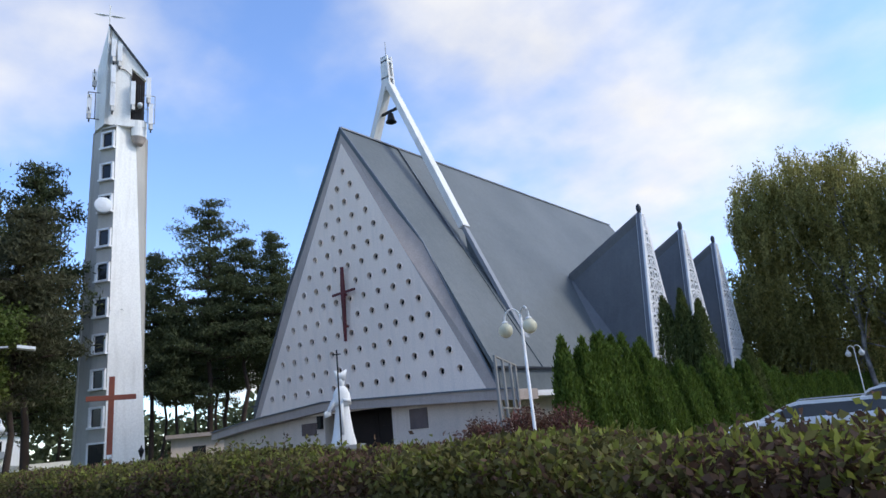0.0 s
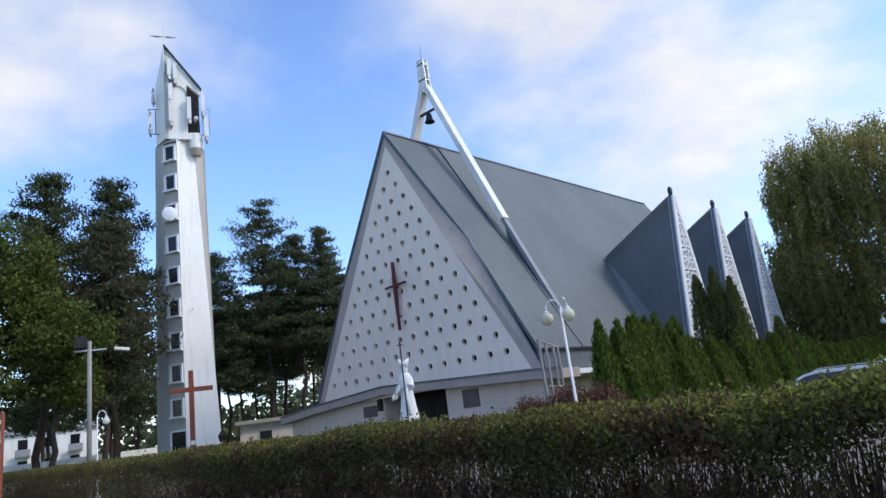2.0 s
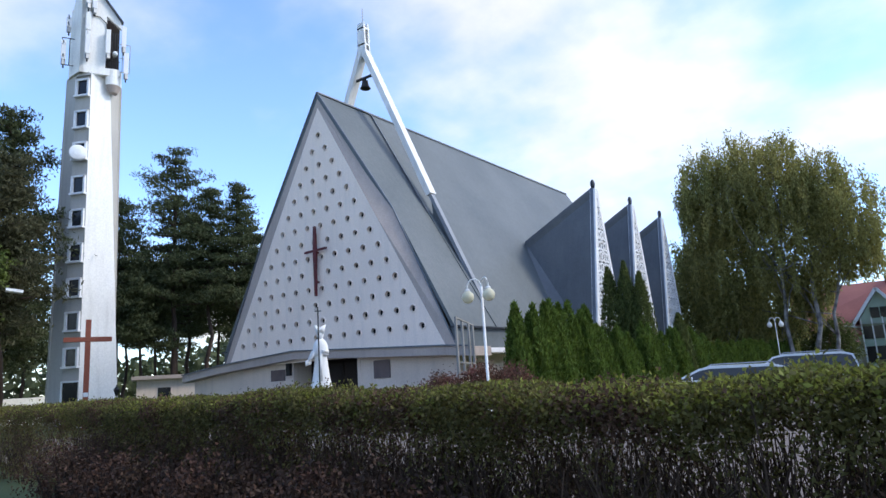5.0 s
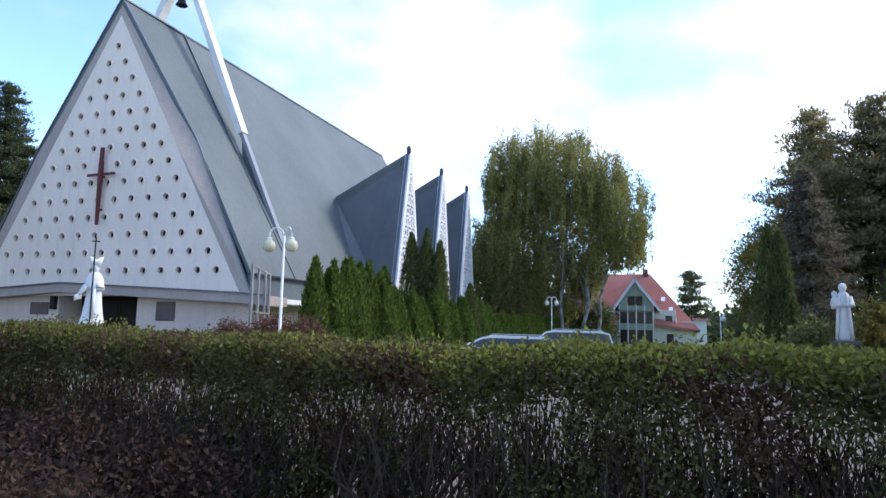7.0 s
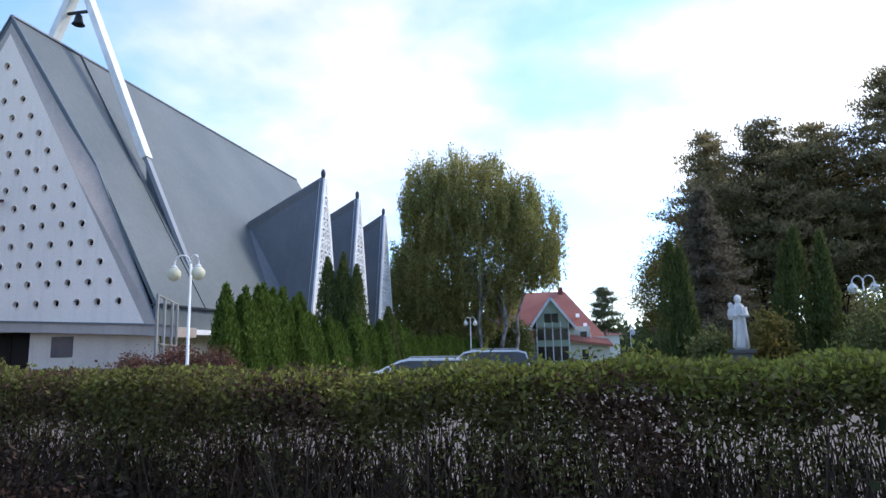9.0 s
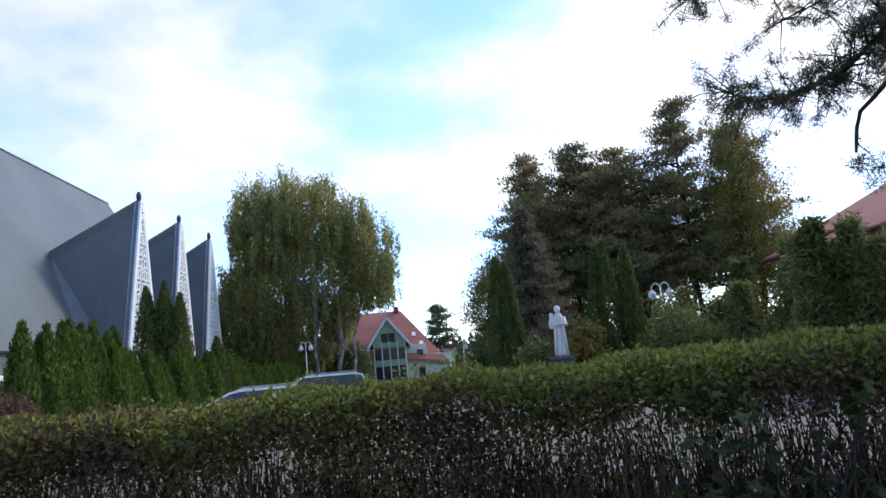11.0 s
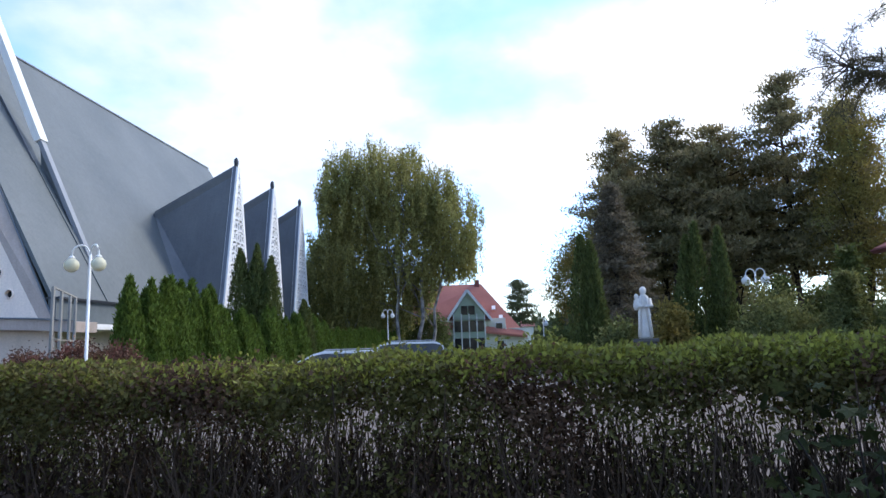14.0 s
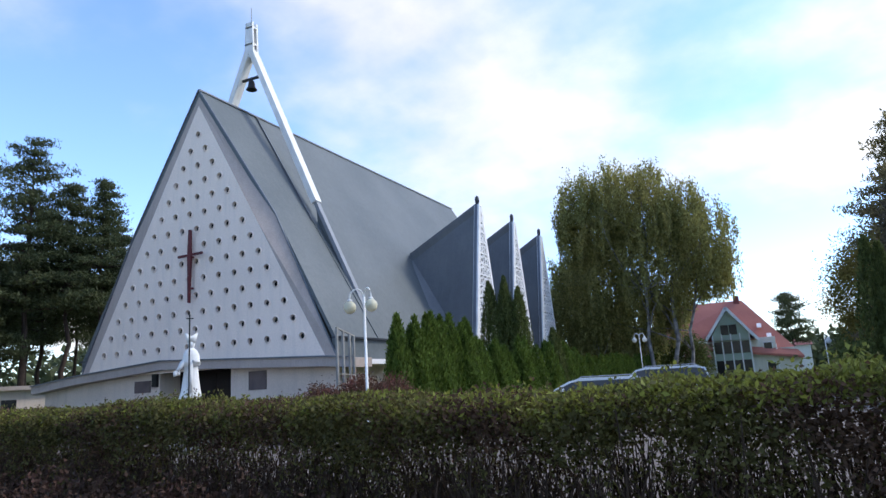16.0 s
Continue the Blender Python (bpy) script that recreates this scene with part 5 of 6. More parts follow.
# near trees: one trunk beside the path, one pine whose boughs hang in from above
def roadside_tree():
    rng = np.random.default_rng(91)
    t = thing("roadside_tree", "rough dark-barked tree beside the footpath", "tree", Matrix.Translation((-3.97, 0.41, 0)))
    g = Geo()
    rings = []
    for k in range(26):
        z = -0.05 + k * 0.3
        rings.append([((0.27 + 0.12 * math.exp(-z * 2) + 0.018 * math.sin(5 * a + z * 2) + 0.015 * rng.normal()) * math.cos(a) - 0.0 * z, (0.27 + 0.12 * math.exp(-z * 2) + 0.018 * math.sin(7 * a - z) + 0.015 * rng.normal()) * math.sin(a) + 0.045 * z, z) for a in [2 * math.pi * i / 20 for i in range(20)]])
    g.loft(rings)
    blobs = [(0, 0, 9.5, 3.6, 3.6, 2.2), (2.6, -1.4, 9.2, 3, 3, 1.9), (-2, 1, 10, 3, 3, 2)]
    c, p = blob_points(rng, blobs, 500, 16, 0.4)
    for k in range(14):
        limb(g, rng, (0.15, 0, rng.uniform(6.2, 7.2)), c[k * 7], 0.1, 0.02, 4, 0.05, 6)
    part("trunk", g, M["bark_dark"], t, smooth=True)
    part("crown", leaf_mesh("crown", p, 0.3, 0.2, M["leaf_maple"], rng), None, t)


roadside_tree()


def overhanging_pine():
    rng = np.random.default_rng(92)
    t = thing("overhanging_pine", "near pine with dark needled boughs and a snapped branch", "tree")
    g = Geo()
    limb(g, rng, (9.4, 5.2, -0.1), (9.2, 5.4, 13), 0.24, 0.08, 9, 0.01, 10)
    boughs = [
        [(6.39, 6.63, 5.80), (6.19, 6.81, 5.38), (6.02, 7.03, 4.96), (5.74, 7.37, 4.67), (5.34, 7.78, 4.58), (4.97, 8.13, 4.64), (4.64, 8.38, 4.97)],
        [(9.3, 5.3, 7.3), (7.2, 6.3, 7.0), (5.9, 7.1, 6.55), (4.9, 7.7, 6.3), (4.3, 8.1, 6.2)],
        [(7.2, 6.3, 7.0), (6.4, 6.75, 6.4), (6.15, 6.88, 5.4), (6.05, 6.93, 4.5)],
        [(7.6, 6.1, 6.15), (6.9, 6.3, 5.2), (6.55, 6.5, 4.5), (6.2, 6.65, 4.1)],
        [(9.3, 5.3, 6.2), (8.0, 5.5, 5.3), (7.1, 5.9, 4.6), (6.7, 6.2, 4.3)],
        [(7.2, 6.3, 7.0), (6.4, 6.9, 6.9), (5.6, 7.4, 6.85)],
        [(6.25, 6.85, 5.5), (5.7, 7.2, 5.6), (5.1, 7.6, 5.45)],
        [(7.2, 6.3, 7.0), (6.6, 6.6, 6.1), (6.5, 6.5, 5.4), (6.7, 6.3, 4.9)],
        [(9.3, 5.3, 5.6), (8.2, 5.3, 4.9), (7.4, 5.6, 4.4)],
        [(8.2, 5.6, 5.2), (7.2, 5.9, 4.4), (6.6, 6.3, 3.8), (6.3, 6.5, 3.35)],
        [(8.6, 5.4, 4.8), (7.6, 5.4, 4.0), (6.9, 5.8, 3.4), (6.55, 6.1, 3.0)],
        [(7.1, 6.0, 6.6), (6.6, 6.25, 5.6), (6.4, 6.4, 4.8), (6.1, 6.6, 4.4)],
        [(8.4, 5.6, 6.9), (7.2, 5.8, 6.3), (6.9, 5.8, 5.5), (6.9, 5.9, 4.9)],
        [(9.3, 5.3, 7.6), (7.6, 5.6, 7.4), (6.6, 6.0, 7.1), (5.6, 6.9, 6.8)],
        [(8.0, 5.6, 7.2), (6.9, 5.9, 6.5), (6.2, 6.4, 6.0), (5.5, 7.1, 5.75)],
        [(6.68, 5.75, 4.50), (6.53, 6.36, 4.44), (6.39, 6.77, 4.12), (6.24, 7.04, 3.78)],
        [(6.54, 5.61, 3.86), (6.41, 6.19, 3.77), (6.28, 6.60, 3.50), (6.12, 6.88, 3.38)],
        [(6.94, 5.76, 5.03), (6.87, 6.44, 5.05), (6.61, 6.97, 4.94), (6.40, 7.43, 4.91)],
        [(6.42, 5.60, 3.62), (6.29, 6.02, 3.45), (6.14, 6.32, 3.26)],
        [(7.07, 6.22, 5.58), (6.85, 6.88, 5.35), (6.67, 7.32, 5.03), (6.52, 7.58, 4.67)],
        [(6.19, 5.40, 4.56), (6.11, 5.79, 4.25), (6.03, 6.01, 3.83), (5.96, 6.21, 3.65)],
    ]
    tips = []
    for j, (b, r) in enumerate(zip(boughs, (0.042, 0.05, 0.046, 0.034, 0.05, 0.03, 0.022, 0.03, 0.04, 0.035, 0.036, 0.03, 0.036, 0.04, 0.034, 0.032, 0.032, 0.03, 0.024, 0.026, 0.026))):
        b = [Vector(p) for p in b]
        g.tube(b, [r * (1 - (0.3 if r == 0.046 else 0.72) * i / (len(b) - 1)) for i in range(len(b))], 7)
        if r == 0.046:
            continue
        for k in range(int((42 if j > 14 else 165 if j == 0 else 66) * sum((b[i + 1] - b[i]).length for i in range(len(b) - 1)) / 2.6)):
            i = rng.integers(len(b) - 1)
            p = b[i].lerp(b[i + 1], rng.random())
            if p.x > 8.2:
                continue
            d = Vector(rng.normal(size=3))
            d.z = d.z * 0.6 - 0.1
            q = p + d.normalized() * rng.uniform(0.15, 0.7)
            g.tube([p, p.lerp(q, 0.6) + Vector((0, 0, 0.04)), q], [0.011, 0.007, 0.004], 4)
            for s in (0.8, 0.92, 1.0):
                tips.append((p.lerp(q, s), (q - p).normalized()))
    snap = [(6.05, 6.93, 4.5), (5.96, 7.0, 4.36), (5.82, 7.1, 4.2), (5.7, 7.2, 4.08), (5.65, 7.25, 3.9), (5.62, 7.27, 3.72), (5.6, 7.28, 3.6)]
    g.tube(snap, [0.03, 0.031, 0.027, 0.026, 0.023, 0.02, 0.017], 7)
    tw = [(5.62, 7.27, 3.72), (5.7, 7.2, 3.55), (5.72, 7.15, 3.4), (5.62, 7.2, 3.25)]
    g.tube(tw, [0.009, 0.006, 0.005, 0.003], 5)
    for k in range(26):
        tips.append((Vector((5.66, 7.18, 3.38)) + Vector(rng.normal(size=3)) * 0.13, Vector(rng.normal(size=3)).normalized()))
    part("limb", g, M["bark_dark"], t, smooth=True)
    c = np.repeat(np.array([p for p, _ in tips]), 34, axis=0)
    c = c + rng.normal(size=c.shape) * 0.04
    part("needles", leaf_mesh("needles", c, 0.085, 0.0095, M["needle_dark"], rng, up=0.3), None, t)
    top = np.array([[8.6, 5.2, 10.0]]) + rng.normal(size=(420, 3)) * np.array([1.7, 1.7, 1.4])
    part("crown", leaf_mesh("crown", np.repeat(top, 30, axis=0) + rng.normal(size=(420 * 30, 3)) * 0.2, 0.18, 0.04, M["needle"], rng), None, t)


overhanging_pine()


# ---- statues ----
def robed_figure(h, seed, arm=True, child=False, slim=1.0):
    """A simplified robed statue with vertical folds, about h tall."""
    rng = np.random.default_rng(seed)
    prof = [(0.0, 0.30), (0.05, 0.32), (0.2, 0.255), (0.4, 0.205), (0.55, 0.18), (0.66, 0.195), (0.76, 0.19), (0.81, 0.155), (0.85, 0.08), (0.875, 0.07)]
    n, rings = 36, []
    for f, r in prof:
        r *= h / 2.0 * (slim + (1 - slim) * min(1, f / 0.6))
        fold = 0.045 * (1 - f) ** 0.7
        rings.append([(r * (1 + fold * (math.sin(9 * a + 1.5 * f) + 0.6 * math.sin(14 * a + 1))) * math.cos(a) * 1.1, r * (1 + fold * math.sin(11 * a)) * math.sin(a) * 0.8, f * h) for a in [2 * math.pi * i / n for i in range(n)]])
    g = Geo().loft(rings)
    s = h / 2.0
    g.lathe([(r * s, z * s) for r, z in ((0.06, 1.66), (0.085, 1.72), (0.11, 1.80), (0.108, 1.88), (0.07, 1.95), (0.02, 1.98))], 14, (0, -0.01, 0))
    if not arm:
        # hair and the mantle's open edges
        g.lathe([(0.1 * s, 1.74 * s), (0.13 * s, 1.82 * s), (0.12 * s, 1.93 * s), (0.05 * s, 2.0 * s)], 14, (0, 0.03, 0))
        for q in (-1, 1):
            g.tube([(q * 0.1 * s, -0.12 * s, 1.6 * s), (q * 0.16 * s, -0.17 * s, 1.2 * s), (q * 0.2 * s, -0.19 * s, 0.6 * s), (q * 0.24 * s, -0.17 * s, 0.05 * s)], [0.05 * s, 0.05 * s, 0.045 * s, 0.05 * s], 8)
    if arm:
        g.tube([(-0.15 * s, 0, 1.50 * s), (-0.24 * s, -0.08 * s, 1.25 * s), (-0.38 * s, -0.2 * s, 1.02 * s)], [0.075 * s, 0.08 * s, 0.05 * s], 10)
        g.loft([[(-0.30 * s, -0.1 * s, z1), (-0.46 * s, -0.28 * s, z2), (-0.50 * s, -0.22 * s, z2), (-0.32 * s, -0.02 * s, z1)] for z1, z2 in ((1.1 * s, 1.0 * s), (0.9 * s, 0.84 * s))])
        g.tube([(0.15 * s, 0, 1.50 * s), (0.2 * s, -0.12 * s, 1.25 * s), (0.05 * s, -0.24 * s, 1.30 * s)], [0.075 * s, 0.075 * s, 0.05 * s], 10)
        # two-peaked cap, stole and cape
        for y in (-0.11, 0.05):
            g.slab([(-0.12, y, 1.86), (0.12, y, 1.86), (0.19, y, 2.16), (0.1, y, 2.13), (0.0, y, 2.06), (-0.1, y, 2.13), (-0.19, y, 2.16)], (0, 0.06, 0))
        g.loft([[(r * math.cos(2 * math.pi * i / 20) * 1.15, r * math.sin(2 * math.pi * i / 20) * 0.9, z) for i in range(20)] for r, z in ((0.235, 1.16), (0.225, 1.3), (0.205, 1.48), (0.15, 1.62), (0.08, 1.7))])
        g.slab([(-0.05, -0.2, 0.35), (0.05, -0.2, 0.35), (0.05, -0.19, 1.3), (-0.05, -0.19, 1.3)], (0, -0.035, 0))
    else:
        for q in (-1, 1):
            g.tube([(q * 0.2 * s, 0, 1.5 * s), (q * 0.27 * s, -0.12 * s, 1.22 * s), (q * 0.06 * s, -0.26 * s, 1.22 * s)], [0.1 * s, 0.095 * s, 0.06 * s], 10)
    if child:
        g.lathe([(0.09, 0.98), (0.12, 1.12), (0.09, 1.32), (0.05, 1.35), (0.078, 1.42), (0.07, 1.51), (0.02, 1.55)], 12, (-0.23, -0.14, 0))
    return g


solid("statue", robed_figure(2.0, 1), M["stone_white"], "white stone statue of a robed figure on a plinth", "statue", smooth=True, m=pose(-15.8, 15.2, 1.38, 0, 0, 46))
pg = Geo().box(-0.75, 0.75, -0.75, 0.75, 0, 0.25).box(-0.5, 0.5, -0.5, 0.5, 0.25, 1.25).box(-0.6, 0.6, -0.6, 0.6, 1.25, 1.40)
solid("statue_plinth", pg, M["plinth"], "stepped pale stone plinth under the white statue", "plinth", bevel=0.02, m=pose(-15.8, 15.2, 0.04, 0, 0, 46))
st = Geo().tube([(-0.05, -0.3, 0.0), (-0.06, -0.3, 2.65)], 0.022, 8)
st.bar((-0.16, -0.3, 2.52), (0.05, -0.3, 2.52), 0.03, 0.03)
solid("staff", st, M["black_iron"], "thin dark metal staff held by the white statue", "staff", m=pose(-15.8, 15.2, 1.44, 0, 0, 46))
solid("statue", robed_figure(1.8, 2, False, True, 0.72), M["stone_grey"], "weathered grey stone statue of a robed figure", "statue", smooth=True, m=pose(5.47, 23.5, 1.5, 0, 0, -13))
pg = Geo().box(-0.42, 0.42, -0.42, 0.42, 1.38, 1.5).box(-0.34, 0.34, -0.34, 0.34, 0.2, 1.38).box(-0.5, 0.5, -0.5, 0.5, 0, 0.2)
solid("statue_plinth", pg, M["plinth_dark"], "dark stone plinth under the grey statue", "plinth", bevel=0.02, m=pose(5.47, 23.5, 0.0, 0, 0, -13))


# ---- lamps ----
def globe_lamp(x, y, top, arms, reach, r, turn, mat="globe", post_r=0.045, spots=None):
    t = thing("globe_lamp", "white post lamp with round globes on curved arms", "street lamp", pose(x, y, 0, 0, 0, turn), "globe lamps")
    part("post", Geo().tube([(0, 0, 0), (0, 0, 0.9), (0, 0, 0.95), (0, 0, top)], [post_r * 1.5, post_r * 1.5, post_r, post_r * 0.8], 10), M["steel_white"], t, smooth=True)
    part("base", Geo().lathe([(0.16, 0), (0.16, 0.05), (0.09, 0.12)], 12), M["steel_white"], t)
    for k in range(arms):
        az = radians(spots[k]) if spots else 2 * math.pi * k / arms
        u = Vector((math.cos(az), math.sin(az), 0))
        path = [Vector((0, 0, top - 0.12)) + u * reach * 0.02] + [Vector((0, 0, top)) + u * (reach * 0.5 - reach * 0.48 * math.cos(a)) + Vector((0, 0, 0.26 * math.sin(a) * reach / 0.42 - 0.02)) for a in [math.pi * i / 8 for i in range(9)]]
        path.append(path[-1] - Vector((0, 0, 0.1)))
        arm = part("arm", Geo().tube(path, 0.024, 8), M["steel_white"], t, smooth=True)
        c = path[-1] - Vector((0, 0, r * 0.95))
        part("collar", Geo().lathe([(0.07, 0), (0.09, 0.03), (0.05, 0.08)], 10, c + Vector((0, 0, r * 0.9))), M["steel_white"], arm)
        part("globe", Geo().lathe([(0.02, -r), (r * 0.5, -r * 0.88), (r * 0.85, -r * 0.55), (r, 0), (r * 0.9, r * 0.5), (r * 0.55, r * 0.86), (0.06, r)], 18, c), M[mat], arm, "cream glass globe", smooth=True)
    return t


globe_lamp(-10.55, 16.9, 4.25, 2, 0.44, 0.19, 32, spots=(180, -62))
globe_lamp(-7.6, 49.4, 4.0, 2, 0.36, 0.17, 10, "globe_white", 0.03)
globe_lamp(12.55, 31.7, 4.3, 2, 0.42, 0.21, -22, "globe_white")
globe_lamp(-32.0, 11.4, 3.5, 1, 0.38, 0.15, 55, "globe_white", 0.03)
globe_lamp(3.1, 38.0, 2.7, 1, 0.15, 0.13, 0, "globe_white", 0.025)

# steel gate frame beside the church corner
gate = thing("steel_gate_frame", "tall grey steel tube frame beside the church corner", "gate frame")
ga, gb = Vector((-13.5, 19.72, 0)), Vector((-15.3, 23.6, 0))
for f in (0.0, 0.33, 0.72, 1.0):
    p = ga.lerp(gb, f)
    part("post", Geo().box(p.x - 0.04, p.x + 0.04, p.y - 0.04, p.y + 0.04, 0, 3.75), M["plinth"], gate)
for z in (0.35, 1.75, 2.1, 3.72):
    part("rail", Geo().bar(ga + Vector((0, 0, z)), gb + Vector((0, 0, z)), 0.05, 0.05, (0, 0, 1)), M["plinth"], gate)

# red-brown wooden cross before the tower
cg = Geo().box(-0.14, 0.14, -0.12, 0.12, 0, 6.0)
cross = thing("wooden_cross", "large red-brown wooden cross standing before the tower", "cross", pose(-37.65, 18.58, 0, 0, 0, 64))
part("upright", cg, M["red_wood"], cross, bevel=0.015)
part("crossbeam", Geo().box(-1.2, 1.2, -0.14, 0.09, 4.76, 5.02), M["red_wood"], cross, bevel=0.015)
part("notice", Geo().box(-0.12, 0.12, -0.17, -0.13, 1.75, 1.98), M["frame_white"], cross)
ln = thing("garden_lantern", "small black iron lantern on a thin post", "lantern", pose(-36.9, 19.9, 0))
part("post", Geo().tube([(0, 0, 0), (0, 0, 1.75)], 0.03, 8), M["black_iron"], ln)
part("lantern_head", Geo().lathe([(0.06, 1.72), (0.13, 1.95), (0.17, 2.05), (0.05, 2.2), (0.015, 2.32)], 8), M["black_iron"], ln)


# ---- cars ----
def car(x, y, turn, paint, label, wagon=True, length=4.5, height=1.5):
    t = thing("parked_car", label, "car", pose(x, y, 0.045, 0, 0, turn), "parked cars")
    L, H = length / 2, height
    side = [(-L, 0.35), (-L - 0.02, 0.62), (-L + 0.12, 0.86), (-L + 0.9, 0.95), (L - 0.35, 1.0), (L - 0.02, 0.9), (L, 0.4), (L - 0.15, 0.22), (-L + 0.2, 0.22)]
    def ring(pts, w):
        return [(px, w, pz) for px, pz in pts]
    body = Geo().loft([ring([(px * 0.985, 0.3 + (pz - 0.3) * 0.93) for px, pz in side], -0.87), ring(side, -0.80), ring(side, 0.80), ring([(px * 0.985, 0.3 + (pz - 0.3) * 0.93) for px, pz in side], 0.87)])
    part("body", body, M[paint], t, bevel=0.03)
    rear = L - 0.12 if wagon else L - 0.75
    cab = [(-L + 1.0, 0.93), (-L + 1.75, H - 0.12), (-0.2, H - 0.07), (rear - 0.5, H - 0.09), (rear - 0.18, H - 0.16), (rear, 0.97)]
    part("glasshouse", Geo().loft([ring(cab, -0.78)] + [ring([(px * 0.97, pz) for px, pz in cab], s) for s in (-0.62, 0.62)] + [ring(cab, 0.78)]), M["car_glass"], t, "tinted windows")
    roof = [(-L + 1.7, H - 0.07), (-0.2, H + 0.02), (rear - 0.45, H - 0.01), (rear - 0.10, H - 0.12), (rear - 0.12, H - 0.2), (rear - 0.5, H - 0.14), (-0.2, H - 0.12), (-L + 1.7, H - 0.18)]
    part("roof", Geo().loft([ring(roof, -0.66), ring(roof, 0.66)]), M[paint], t, bevel=0.015)
    for s in (-1, 1):
        for xa, xb in (((-L + 1.0, 0.95), (-L + 1.75, H - 0.08)), ((-0.25, 0.95), (-0.2, H - 0.04)), ((rear - 0.95, 0.95), (rear - 0.9, H - 0.06)), ((rear, 0.96), (rear - 0.15, H - 0.12))):
            part("pillar", Geo().bar((xa[0], s * 0.785, xa[1]), (xb[0], s * 0.66, xb[1]), 0.07, 0.05, (0, 1, 0)), M[paint], t)
        part("roof_rail", Geo().tube([(-L + 2.0, s * 0.6, H + 0.0), (-L + 2.1, s * 0.6, H + 0.06), (rear - 0.5, s * 0.6, H + 0.05), (rear - 0.4, s * 0.6, H - 0.01)], 0.018, 6), M["steel_grey"], t)
        part("mirror", Geo().box(-L + 1.4, -L + 1.52, s * 0.86, s * 1.02, 0.95, 1.08), M[paint], t, bevel=0.02)
        part("headlight", Geo().box(-L - 0.01, -L + 0.2, s * 0.5, s * 0.8, 0.62, 0.78), M["frame_white"], t)
        part("tail_light", Geo().box(L - 0.12, L + 0.01, s * 0.6, s * 0.82, 0.7, 0.98), M["lamp_red"], t)
        for wx in (-L + 0.8, L - 0.85):
            w = part("wheel", Geo().loft([[(wx + r * math.cos(a), s * yy, 0.31 + r * math.sin(a)) for a in [2 * math.pi * i / 18 for i in range(18)]] for r, yy in ((0.24, 0.66), (0.31, 0.68), (0.31, 0.86), (0.22, 0.88))]), M["rubber"], t)
            part("rim", Geo().loft([[(wx + r * math.cos(a), s * yy, 0.31 + r * math.sin(a)) for a in [2 * math.pi * i / 14 for i in range(14)]] for r, yy in ((0.21, 0.85), (0.19, 0.895), (0.05, 0.885))]), M["car_silver"], w)


car(-5.6, 23.4, 12, "car_silver", "silver-grey estate car with roof rails on the forecourt", True, 4.5, 1.37)
car(-4.1, 28.7, 8, "car_silver", "silver estate car parked on the forecourt", True, 4.6, 1.62)


